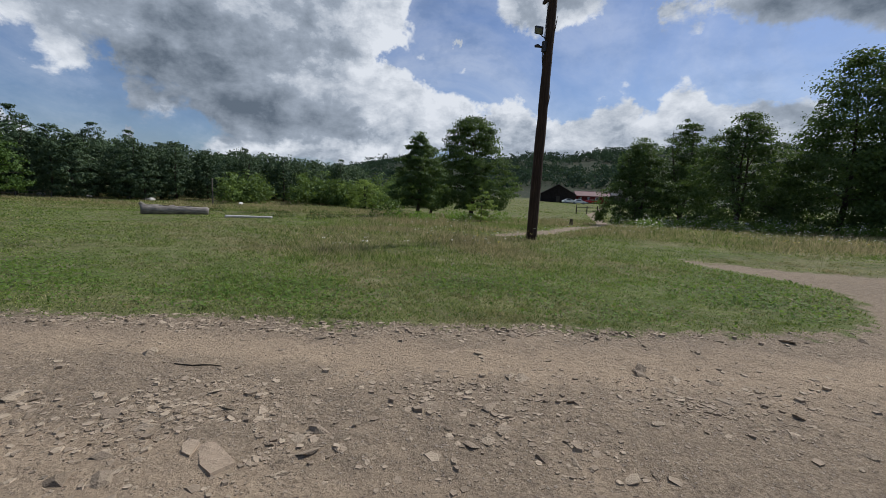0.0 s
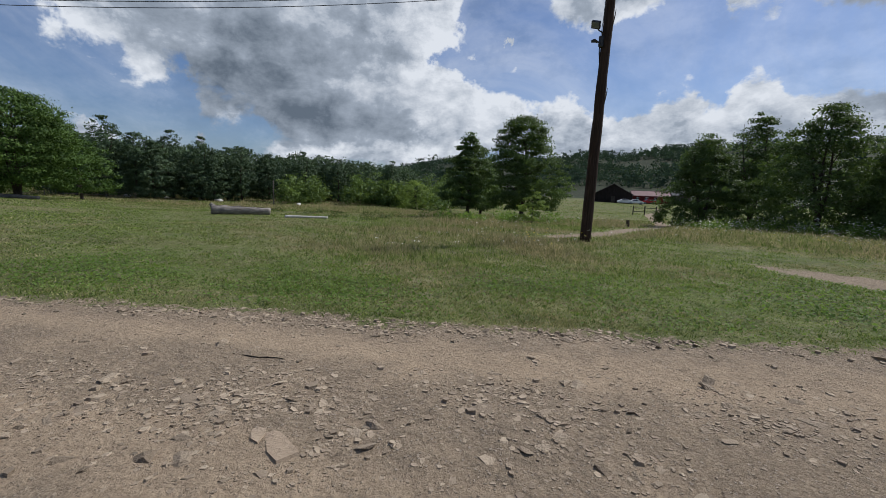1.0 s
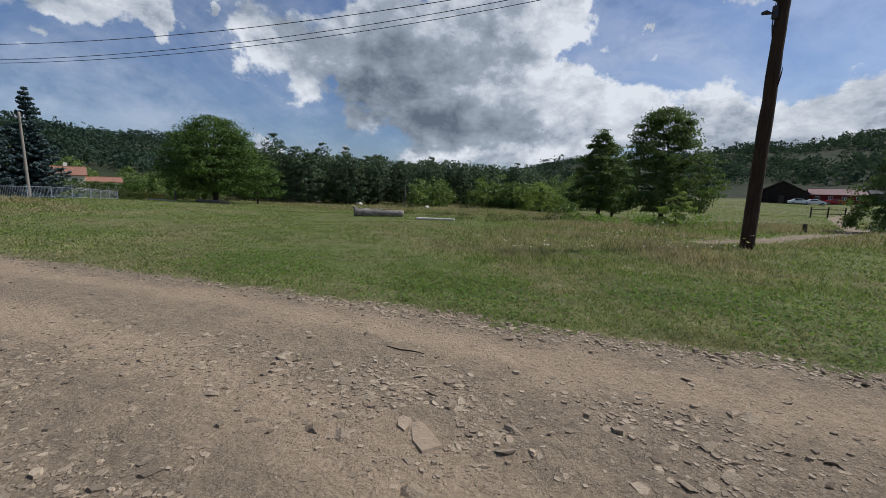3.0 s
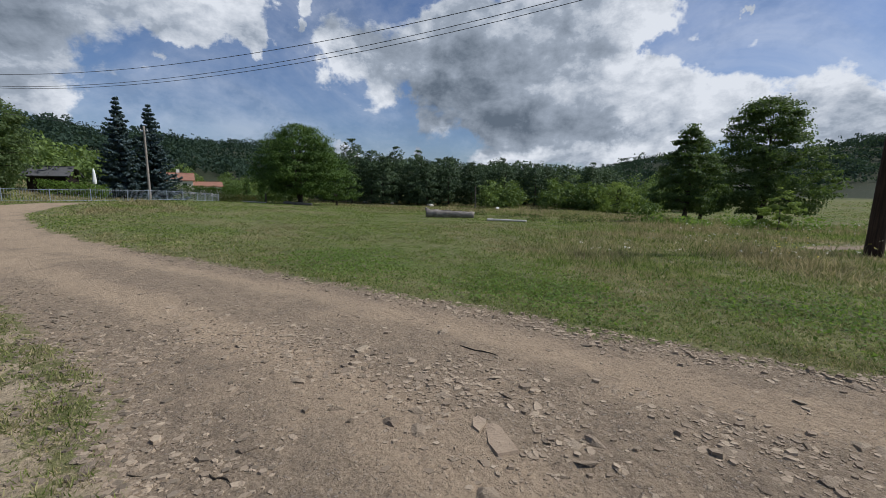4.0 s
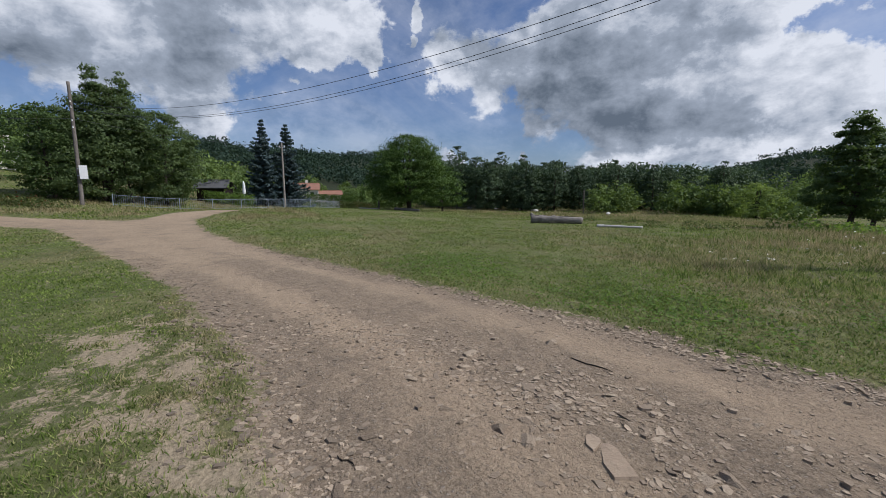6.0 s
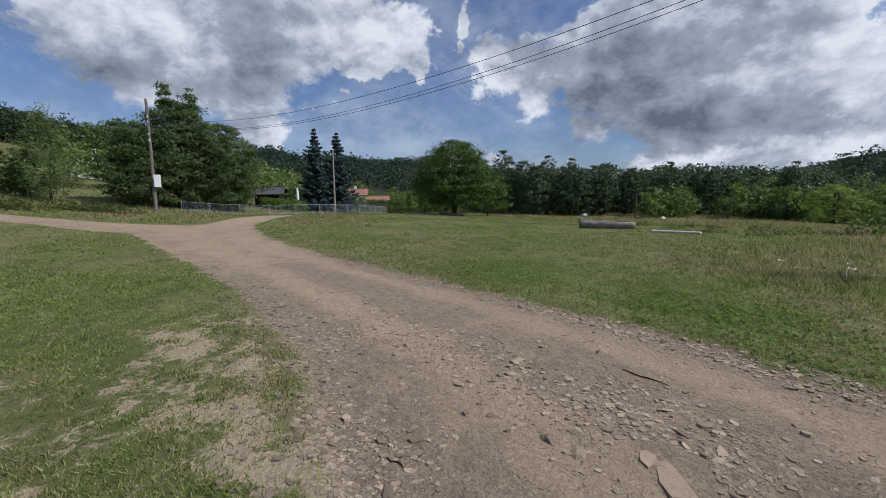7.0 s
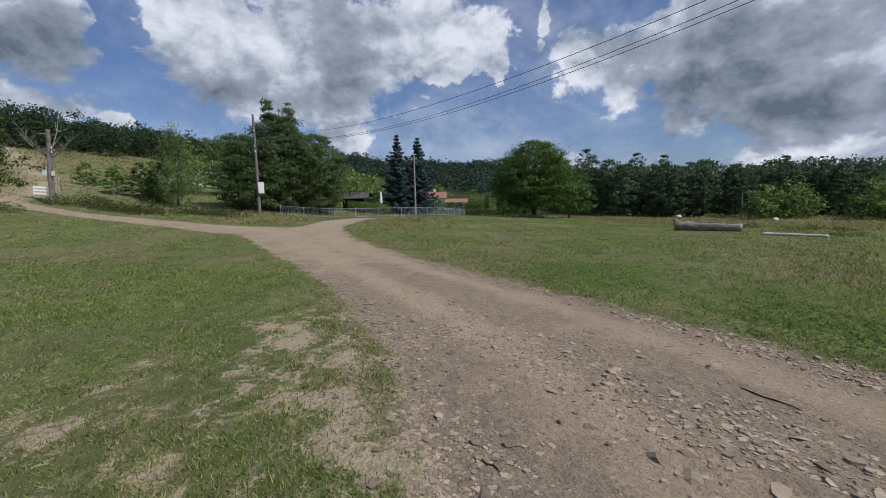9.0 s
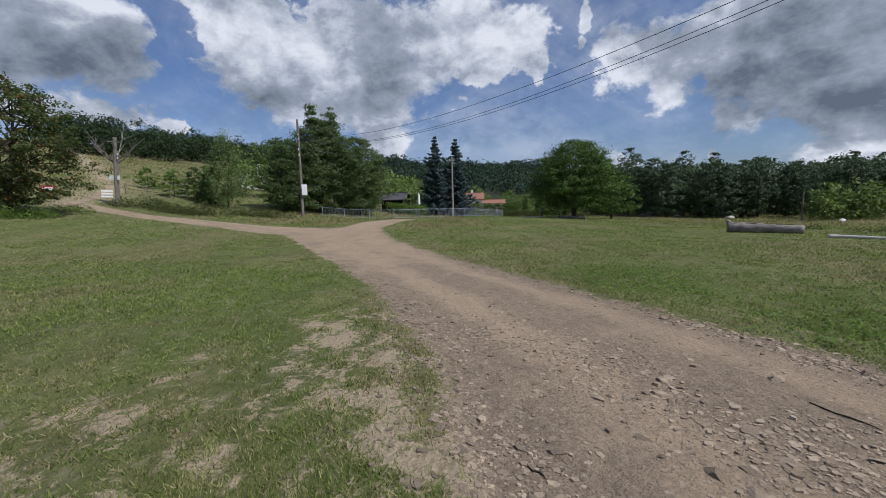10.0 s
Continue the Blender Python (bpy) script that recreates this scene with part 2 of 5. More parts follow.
    fray = k.math("ADD", k.math("MULTIPLY", k.math("SUBTRACT", k.noise(at, 6.0, 8.0, 0.72, 0.8), 0.5), 3.6), k.math("MULTIPLY", k.math("SUBTRACT", grit, 0.5), 0.9))
    worn = k.span(k.math("ADD", bare.outputs["Fac"], fray), 0.30, 0.75, 0.0, 0.9, True)
    # the sward turns dark green-brown with distance, from about 160 m out
    far_dark = k.add("ShaderNodeAttribute")
    far_dark.attribute_name = "far_dark"
    sward = k.mix(far_dark.outputs["Fac"], sward, (0.028, 0.036, 0.018, 1))
    colour = k.mix(worn, sward, sand)
    colour = k.mix(edge, colour, dirt)
    relief = k.math("ADD", k.math("MULTIPLY", grit, 0.6), k.math("MULTIPLY", k.math("MULTIPLY", pebble, edge), 0.35))
    relief = k.math("ADD", relief, k.math("MULTIPLY", k.math("MULTIPLY", coarse, edge), 1.5))
    relief = k.math("ADD", relief, k.math("MULTIPLY", k.math("SUBTRACT", 1.0, edge), k.math("MULTIPLY", tuft, 1.6)))
    return finish(m, k, colour, 0.92, relief, 0.03, spec=0.15)


def leaf_material(name, dark, light, thin=0.35, seed=0.0, tip=None, clumps=0.7, share=0.4, rough=0.6, spec=0.17):
    """Leaves: colour varies from leaf to leaf and in clumps; light passes through."""
    m, k = material(name)
    island = k.add("ShaderNodeNewGeometry").outputs["Random Per Island"]
    clump = k.noise(k.vec("ADD", spot(k), (seed, 0, 0)), clumps, 3.0, 0.6)
    value = k.math("ADD", k.math("MULTIPLY", island, 1 - share), k.math("MULTIPLY", k.span(clump, 0.34, 0.66), share))
    colour = k.mix(value, (*dark, 1), (*light, 1))
    if tip:
        colour = k.mix(k.math("GREATER_THAN", island, 0.93), colour, (*tip, 1))
    face = k.add("ShaderNodeBsdfPrincipled", Base_Color=colour, Roughness=rough, Specular_IOR_Level=spec)
    glow = k.add("ShaderNodeBsdfTranslucent", Color=k.mix(0.5, colour, (light[0] * 1.6, light[1] * 1.7, light[2] * 0.8, 1)))
    both = k.add("ShaderNodeMixShader", i0=thin, i1=face.outputs[0], i2=glow.outputs[0])
    k.put(k.add("ShaderNodeOutputMaterial").inputs[0], both)
    return m


def grass_material(name):
    m, k = material(name)
    at = spot(k)
    dry = ground_patches(k, at)
    island = k.add("ShaderNodeNewGeometry").outputs["Random Per Island"]
    meadow = k.add("ShaderNodeAttribute")
    meadow.attribute_name = "tall"
    dry = k.math("MULTIPLY_ADD", meadow.outputs["Fac"], 0.52, k.math("MULTIPLY", dry, 0.66))
    dry = k.math("ADD", dry, k.math("MULTIPLY", k.math("SUBTRACT", island, 0.5), 0.6), clamp=True)
    green = k.mix(island, (0.095, 0.152, 0.027, 1), (0.36, 0.455, 0.11, 1))
    straw = k.mix(island, (0.26, 0.22, 0.10, 1), (0.54, 0.455, 0.26, 1))
    colour = k.mix(k.span(dry, 0.3, 0.9), green, straw)
    patch = k.noise(k.vec("MULTIPLY", at, (1, 1.5, 0)), 1.7, 5.0, 0.65, 0.5)
    colour = k.mix(k.span(patch, 0.36, 0.62, 0.42, 0.0), colour, (0.045, 0.07, 0.018, 1))
    face = k.add("ShaderNodeBsdfPrincipled", Base_Color=colour, Roughness=0.7, Specular_IOR_Level=0.06)
    glow = k.add("ShaderNodeBsdfTranslucent", Color=colour)
    both = k.add("ShaderNodeMixShader", i0=0.45, i1=face.outputs[0], i2=glow.outputs[0])
    k.put(k.add("ShaderNodeOutputMaterial").inputs[0], both)
    return m


def stone_material(name, dark, light):
    m, k = material(name)
    at = spot(k)
    own = k.add("ShaderNodeObjectInfo").outputs["Random"]
    island = k.add("ShaderNodeNewGeometry").outputs["Random Per Island"]
    tone = k.math("FRACT", k.math("ADD", own, island))
    vein = k.noise(at, 14.0, 7.0, 0.65, 0.6)
    colour = k.mix(k.math("ADD", k.math("MULTIPLY", tone, 0.6), k.math("MULTIPLY", vein, 0.4)), (*dark, 1), (*light, 1))
    colour = k.mix(k.span(k.noise(at, 60.0, 3.0), 0.55, 0.75, 0.0, 0.5), colour, (0.2, 0.155, 0.11, 1))
    return finish(m, k, colour, 0.85, vein, 0.02, spec=0.25)


def wood_material(name, dark, light, scale=1.0, split=0.6, along=(14, 14, 0.7)):
    """Weathered wood; its grain runs where along is small."""
    m, k = material(name)
    at = spot(k)
    long = k.vec("MULTIPLY", at, (along[0] * scale, along[1] * scale, along[2] * scale))
    grain = k.noise(long, 2.2, 7.0, 0.65, 0.4)
    stain = k.noise(at, 1.6, 5.0, 0.6)
    colour = k.mix(k.span(grain, 0.3, 0.7), (*dark, 1), (*light, 1))
    colour = k.mix(k.span(stain, 0.4, 0.75, 0.0, split), colour, (dark[0] * 0.5, dark[1] * 0.5, dark[2] * 0.5, 1))
    return finish(m, k, colour, 0.85, grain, 0.02, spec=0.2)


def plain_material(name, colour, rough=0.6, metal=0.0, vary=0.25, scale=3.0, spec=0.4):
    m, k = material(name)
    at = spot(k)
    patch = k.noise(at, scale, 6.0, 0.62)
    speck = k.noise(at, scale * 14, 4.0, 0.6)
    dark = tuple(c * (1 - vary) for c in colour)
    light = tuple(min(1.0, c * (1 + vary)) for c in colour)
    tone = k.math("ADD", k.math("MULTIPLY", patch, 0.65), k.math("MULTIPLY", speck, 0.35))
    return finish(m, k, k.mix(k.span(tone, 0.3, 0.7), (*dark, 1), (*light, 1)), rough, speck, 0.003, metal, spec)


SOIL = soil_material("soil")
GRASS = grass_material("grass_blade")
ALDER = leaf_material("alder_leaf", (0.024, 0.05, 0.018), (0.12, 0.175, 0.057), 0.36, rough=0.6, spec=0.18)
ROUND = leaf_material("lime_leaf", (0.024, 0.055, 0.012), (0.108, 0.175, 0.036), 0.16, spec=0.15)
PINE = leaf_material("pine_needle", (0.022, 0.045, 0.025), (0.115, 0.165, 0.082), 0.14)
SPRUCE = leaf_material("spruce_needle", (0.03, 0.055, 0.058), (0.12, 0.165, 0.17), 0.15)
OAK = leaf_material("oak_leaf", (0.012, 0.026, 0.012), (0.05, 0.08, 0.03), 0.2)
BIRCH = leaf_material("birch_leaf", (0.06, 0.10, 0.035), (0.19, 0.25, 0.10), 0.4)
BUSH = leaf_material("bush_leaf", (0.06, 0.112, 0.022), (0.18, 0.265, 0.066), 0.45)
PALE = leaf_material("willow_leaf", (0.10, 0.155, 0.035), (0.26, 0.33, 0.10), 0.45)
RUSTY = leaf_material("hawthorn_leaf", (0.03, 0.05, 0.016), (0.12, 0.145, 0.05), 0.35, tip=(0.16, 0.05, 0.02))
FOREST = leaf_material("forest_leaf", (0.028, 0.058, 0.018), (0.20, 0.275, 0.08), 0.26, clumps=0.13, share=0.65)
GREYLEAF = leaf_material("willow_grey_leaf", (0.028, 0.055, 0.02), (0.145, 0.195, 0.075), 0.38, rough=0.6, spec=0.2)
# Distance haze over the ridges is put into this leaf colour as a blue cast.
HAZY_FOREST = leaf_material("hazy_ridge_leaf", (0.02, 0.037, 0.03), (0.062, 0.095, 0.066), 0.25, clumps=0.035, share=0.8, rough=0.95, spec=0.05)
WHITE_BLOOM = plain_material("white_bloom", (0.70, 0.68, 0.58), 0.7)
YELLOW_BLOOM = plain_material("yellow_bloom", (0.7, 0.55, 0.08), 0.7)
STONE = stone_material("road_stone", (0.15, 0.112, 0.078), (0.50, 0.40, 0.285))
EDGE_STONE = stone_material("edge_stone", (0.095, 0.075, 0.055), (0.33, 0.265, 0.19))
SLAB = stone_material("slab_stone", (0.27, 0.20, 0.138), (0.44, 0.345, 0.245))
BOULDER = stone_material("pale_boulder", (0.44, 0.41, 0.37), (0.72, 0.68, 0.62))
BARK = wood_material("bark", (0.035, 0.028, 0.02), (0.11, 0.09, 0.07))
POLE_WOOD = wood_material("tarred_pole_wood", (0.022, 0.014, 0.010), (0.085, 0.052, 0.036), 1.0, 0.5)
GREY_WOOD = wood_material("grey_weathered_wood", (0.10, 0.088, 0.076), (0.27, 0.24, 0.21))
LOG_WOOD = wood_material("grey_log_wood", (0.12, 0.10, 0.085), (0.42, 0.38, 0.335), 1.0, 0.75, (1.4, 1.4, 15))
PALE_WOOD = wood_material("bleached_wood", (0.40, 0.38, 0.34), (0.68, 0.65, 0.60))
TWIG = wood_material("dark_twig", (0.02, 0.016, 0.012), (0.06, 0.048, 0.036))
METAL = plain_material("galvanised_steel", (0.33, 0.38, 0.44), 0.5, 0.3)
DARK_METAL = plain_material("dark_steel", (0.05, 0.05, 0.055), 0.5, 0.6)
CONCRETE = plain_material("pole_concrete", (0.27, 0.24, 0.21), 0.9)
WHITE_PAINT = plain_material("white_paint", (0.78, 0.78, 0.77), 0.5, vary=0.06)


# ---- builders ----
def part(name, bm, mat, parent=None, label=""):
    """Links a bmesh as one mesh object under a thing or under a part."""
    me = bpy.data.meshes.new(name)
    bm.to_mesh(me)
    bm.free()
    if mat:
        me.materials.append(mat)
    ob = new(name, me)
    if parent:
        ob.parent = parent
    if label:
        tagged(ob, label)
    return ob


def thing(name, x, y, z=None, turn=0.0, label="", category="", group="", kind=""):
    """An Empty on the ground, the base of a thing made of parts."""
    ob = new(name)
    ob.matrix_basis = pose(x, y, float(terrain(x, y)) if z is None else z, 0, 0, turn)
    return tagged(ob, label, category, group, kind)


def sheet_mesh(name, verts, faces, mat, smooth=False):
    """A mesh of faces of one size, from arrays."""
    verts, faces = np.asarray(verts, np.float32), np.asarray(faces, np.int32)
    count, size = faces.shape
    me = bpy.data.meshes.new(name)
    me.vertices.add(len(verts))
    me.vertices.foreach_set("co", verts.ravel())
    me.loops.add(count * size)
    me.loops.foreach_set("vertex_index", faces.ravel())
    me.polygons.add(count)
    me.polygons.foreach_set("loop_start", np.arange(0, count * size, size, dtype=np.int32))
    me.polygons.foreach_set("loop_total", np.full(count, size, np.int32))
    me.polygons.foreach_set("use_smooth", np.full(count, smooth))
    me.update(calc_edges=True)
    me.materials.append(mat)
    return me


def values(me, name, data):
    """A float for each vertex."""
    me.attributes.new(name, "FLOAT", "POINT").data.foreach_set("value", np.asarray(data, np.float32))


def box(bm, size, at=(0, 0, 0), turn=(0, 0, 0), bevel=0.0):
    made = bmesh.ops.create_cube(bm, size=1.0, matrix=pose(*at, *turn) @ Matrix.Diagonal((*size, 1)))
    if bevel:
        edges = list({e for v in made["verts"] for e in v.link_edges})
        bmesh.ops.bevel(bm, geom=edges, offset=bevel, segments=1, affect="EDGES")
    return bm


def tube(bm, points, radii, sides=8, cap=True):
    """A round bar along points, with a radius at each."""
    rings = []
    points = [Vector([float(c) for c in p]) for p in points]
    for i, p in enumerate(points):
        ahead = (points[min(i + 1, len(points) - 1)] - points[max(i - 1, 0)]).normalized()
        side = ahead.orthogonal().normalized() if abs(ahead.z) < 0.999 else Vector((1, 0, 0))
        if abs(ahead.z) < 0.98:
            side = ahead.cross(Vector((0, 0, 1))).normalized()
        over = ahead.cross(side)
        r = float(radii[i] if isinstance(radii, (list, tuple)) else radii)
        rings.append([bm.verts.new(p + r * (math.cos(a) * side + math.sin(a) * over)) for a in (2 * math.pi * s / sides for s in range(sides))])
    for a, b in zip(rings, rings[1:]):
        for s in range(sides):
            bm.faces.new((a[s], a[(s + 1) % sides], b[(s + 1) % sides], b[s]))
    if cap:
        bm.faces.new(rings[0][::-1])
        bm.faces.new(rings[-1])
    return bm


# ---- ground, road and tracks ----
FAR_EDGE = [(60, 34), (30, 23), (14, 13.2), (9.2, 11.7), (8.0, 11.75), (6.9, 11.9), (5.45, 12.4), (4.4, 12.95), (5.0, 11.6), (5.9, 10.6), (6.35, 9.7), (6.3, 8.8), (5.5, 7.4), (4.6, 6.5), (3.7, 6.2),
            (2.13, 5.84), (0.4, 5.4), (-1.29, 4.85), (-2.55, 4.62), (-4.51, 4.12), (-5.74, 3.85),
            (-8.56, 2.89), (-12.3, 1.94), (-18.4, 0.38), (-25.5, -0.15), (-30.2, -0.3), (-35.7, 1.2), (-41, 3.4)]
PATCH_EDGE = [(-41.5, 0.6), (-36.5, -2.2), (-31.4, -3.1), (-29.9, -3.9), (-32, -7.4), (-34.6, -12.3), (-36, -15.8), (-36.9, -19.5), (-42.5, -28.5)]
NEAR_EDGE = [(-40.5, -29.5), (-35.2, -20.4), (-34, -18.3), (-30.4, -11.6), (-24.6, -5.8), (-13.8, -2.2), (-12.6, -1.6), (-10.1, -0.94), (-6.67, 0.07), (-3.9, 0.63), (-2.7, 0.63),
             (-1.78, 0.6), (0.5, -0.1), (4, 0.1), (12, 2.5), (32, 6), (60, 10.5)]
SIDE_TRACK = [(-0.5, 16.6), (1.0, 18.4), (2.4, 21.8), (4.4, 30), (7.0, 43), (10.8, 52), (17, 60), (42, 76)]
GATE_TRACK = [(7.4, 44.5), (8.8, 60), (10.6, 82), (14.7, 99), (20, 130), (24, 150)]
HILL_TRACK = [(-40.5, -28), (-47.7, -30), (-59.5, -35.2), (-68.3, -42.1), (-76.8, -48.5), (-94.3, -61.3), (-112, -76)]


def line_distance(x, y, line):
    best = np.full(x.shape, 1e9)
    for (ax, ay), (bx, by) in zip(line, line[1:]):
        dx, dy = bx - ax, by - ay
        s = np.clip(((x - ax) * dx + (y - ay) * dy) / (dx * dx + dy * dy), 0, 1)
        best = np.minimum(best, np.hypot(x - ax - s * dx, y - ay - s * dy))
    return best


def inside(x, y, ring):
    odd = np.zeros(x.shape, bool)
    for (ax, ay), (bx, by) in zip(ring, ring[1:] + ring[:1]):
        if ay != by:
            odd ^= ((ay > y) != (by > y)) & (x < (bx - ax) * (y - ay) / (by - ay) + ax)
    return odd


def wave(x, y, f):
    return (np.sin(f * x + 1.7 * np.sin(0.7 * f * y)) + np.sin(1.3 * f * y + 1.1 * np.sin(0.9 * f * x + 2))) * 0.5


def layout(x, y):
    """Road (1 on it, 0.5 at its edge), wheel lanes, worn earth and tall meadow, at places of the plan."""
    x, y = np.asarray(x, float), np.asarray(y, float)
    ring = FAR_EDGE + PATCH_EDGE + NEAR_EDGE
    near, far = line_distance(x, y, NEAR_EDGE), line_distance(x, y, FAR_EDGE)
    rim = np.minimum(np.minimum(near, far), line_distance(x, y, PATCH_EDGE))
    signed = np.where(inside(x, y, ring), rim, -rim) + 0.10 * wave(x, y, 2.3) + 0.05 * wave(x, y, 7.1)
    side = line_distance(x, y, SIDE_TRACK)
    gate = line_distance(x, y, GATE_TRACK)
    track = np.maximum(0.45 - side, 0.6 - gate) + 0.12 * wave(x, y, 1.9)
    hill = 0.3 - line_distance(x, y, HILL_TRACK) + 0.8 * wave(x, y, 0.45)
    both = np.maximum(np.maximum(signed, track), 0.6 * hill)
    road = np.clip(0.5 + both / 0.8, 0, 1)
    across = near / np.maximum(near + far, 1e-3)
    bell = lambda c, w: np.exp(-(((across - c) / w) ** 2))
    lane = np.clip(1.15 * bell(0.36, 0.10) + 1.1 * bell(0.82, 0.08) + 0.6 * ease(8, 15, np.hypot(x, y)) * (signed > track), 0, 1)
    lane = np.where(((track > signed) & (x > 0)) | ((x > 4) & (y > 8.2)), -0.7, lane)
    worn = 0.64 * np.exp(-((line_distance(x, y, [(-5.4, -0.6), (-4.4, -0.35), (-3.2, 0.0), (-1.7, 0.3), (0.5, -0.3), (3, -0.4)]) / 0.62) ** 2))
    worn = np.maximum(worn, 0.36 * np.exp(-(((x + 2.7) / 1.5) ** 2) - ((y + 1.9) / 1.1) ** 2))
    worn = worn + 0.24 * (wave(x, y, 9.5) + wave(y, x, 6.1) + wave(x + y, x - y, 3.1)) * (worn > 0.1)
    worn = np.maximum(worn, 0.6 * np.exp(-((line_distance(x, y, HILL_TRACK) / 3.2) ** 2)) * (y < -27))
    worn = np.clip(worn, 0, 1)
    beyond = np.where(inside(x, y, ring), 0, far)
    tall = ease(2.2, 6.0, beyond) * ease(-7.5, -1.5, x + 0.35 * (y - 8)) * (y > 3) * ease(0.6, 1.2, side)
    tall = np.maximum(tall, 1.0 * ease(21, 31, y + 0.15 * x) * (x < -4))
    tall = np.maximum(tall, 0.8 * ease(-26, -30, x) * ease(1.0, 2.5, rim) * (y > -14) * (y < 8))
    tall = np.where((y > 56) & (x > -30), -0.7, tall)
    tall = np.maximum(tall, 0.8 * ease(-24, -34, y))
    return road, lane, worn, np.clip(tall * (0.75 + 0.5 * wave(x, y, 0.8)), -1, 1)


RIDGE = ([-180, -60, -20, -9, -2, 5, 14, 22, 27, 45, 70, 90, 110, 180], [50, 56, 62, 60, 52, 42, 40, 38, 16, 20, 50, 50, 60, 50])


def ground_height(x, y):
    """The ground with the wooded ridges round the valley."""
    d, a = np.hypot(x, y), np.degrees(np.arctan2(-x, y))
    ridge = np.interp(a, *RIDGE) + 2.5 * np.sin(a * 0.23) + 1.5 * np.sin(a * 0.71 + 1)
    share = ease(200, 640, d)
    return terrain(x, y) * (1 - share) + ridge * share


def build_ground():
    view = np.arange(-58, 142, 0.5)
    around = np.concatenate([view, np.arange(142, 302, 4.0)])
    rings = np.concatenate([[0.05], np.geomspace(0.35, 60, 330), np.geomspace(62, 1400, 90)])
    a, r = np.meshgrid(np.radians(around), rings)
    x, y = 0.5 - r * np.sin(a), 0.35 + r * np.cos(a)
    road, lane, worn, tall = layout(x, y)
    z = ground_height(x, y)
    # ruts and the slightly raised sod beside the road
    near = np.clip(1 - r / 40, 0, 1)
    solid = ease(0.35, 0.75, road)
    z = z - 0.04 * solid * near - 0.018 * lane * solid * near + 0.012 * wave(x, y, 3.1) * near * ease(1, 3, r) + 0.006 * wave(x, y, 11.0) * near
    verts = np.stack([x, y, z], -1).reshape(-1, 3)
    rows, cols = x.shape
    i, j = np.meshgrid(np.arange(rows - 1), np.arange(cols), indexing="ij")
    nxt = (j + 1) % cols
    faces = np.stack([i * cols + j, (i + 1) * cols + j, (i + 1) * cols + nxt, i * cols + nxt], -1).reshape(-1, 4)[:, ::-1]
    fields = {"road": road.ravel(), "lane": lane.ravel(), "bare": worn.ravel(), "tall": tall.ravel(), "far_dark": (ease(160, 215, np.hypot(x, y)) * ((y > 0) | (x < -40))).ravel()}
    on_road = fields["road"][faces].mean(1) > 0.5
    for name, chosen, label, category in (
        ("road", on_road, "rutted gravel and dirt road with scattered loose stones", "road"),
        ("ground", ~on_road, "grassy field with dry patches and a worn verge", "ground"),
    ):
        used = np.unique(faces[chosen])
        back = np.zeros(len(verts), np.int64)
        back[used] = np.arange(len(used))
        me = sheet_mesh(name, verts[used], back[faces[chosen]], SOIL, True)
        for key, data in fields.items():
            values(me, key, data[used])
        tagged(new(name, me), label, category, kind="structure")


build_ground()
ROAD = bpy.data.objects["road"]


# ---- trees and shrubs ----
def leaf_quads(centres, outward, length, rng, droop=0.0):
    """One small bent rhombus a leaf, facing mostly up and outward."""
    count = len(centres)
    normal = outward * 0.7 + rng.normal(0, 0.55, (count, 3)) + (0, 0, 0.45)
    normal /= np.linalg.norm(normal, axis=1, keepdims=True) + 1e-9
    along = np.cross(normal, rng.normal(0, 1, (count, 3)))
    along[:, 2] -= droop
    along /= np.linalg.norm(along, axis=1, keepdims=True) + 1e-9
    side = np.cross(normal, along)
    size = (length * rng.uniform(0.6, 1.35, count))[:, None]
    verts = np.stack([centres - along * size * 0.5, centres + side * size * 0.33 - along * size * 0.05, centres + along * size * 0.5, centres - side * size * 0.33 - along * size * 0.05], 1)
    return verts.reshape(-1, 3)


def quads(count):
    return np.arange(count * 4, dtype=np.int32).reshape(-1, 4)


PROFILES = {
    "alder": ([0, 0.08, 0.25, 0.5, 0.75, 0.92, 1], [0.45, 0.85, 1.0, 0.86, 0.55, 0.25, 0.06]),
    "round": ([0, 0.1, 0.3, 0.55, 0.8, 0.95, 1], [0.72, 0.94, 1.0, 0.97, 0.74, 0.4, 0.1]),
    "willow": ([0, 0.1, 0.35, 0.6, 0.8, 0.92, 1], [0.6, 0.9, 1.0, 0.84, 0.6, 0.36, 0.1]),
    "oak": ([0, 0.1, 0.35, 0.6, 0.85, 1], [0.35, 0.7, 0.95, 1.0, 0.75, 0.2]),
    "pine": ([0, 0.15, 0.4, 0.7, 0.9, 1], [0.55, 0.8, 1.0, 0.85, 0.5, 0.12]),
    "birch": ([0, 0.15, 0.4, 0.7, 0.9, 1], [0.6, 0.95, 0.9, 0.6, 0.28, 0.06]),
    "thicket": ([0, 0.08, 0.25, 0.5, 0.75, 0.92, 1], [0.85, 1.0, 1.0, 0.86, 0.6, 0.32, 0.08]),
    "broad": ([0, 0.08, 0.3, 0.6, 0.82, 0.94, 1], [0.62, 0.92, 1.0, 0.84, 0.6, 0.42, 0.14]),
    "bush": ([0, 0.2, 0.5, 0.8, 1], [0.95, 1.0, 0.9, 0.6, 0.15]),
}


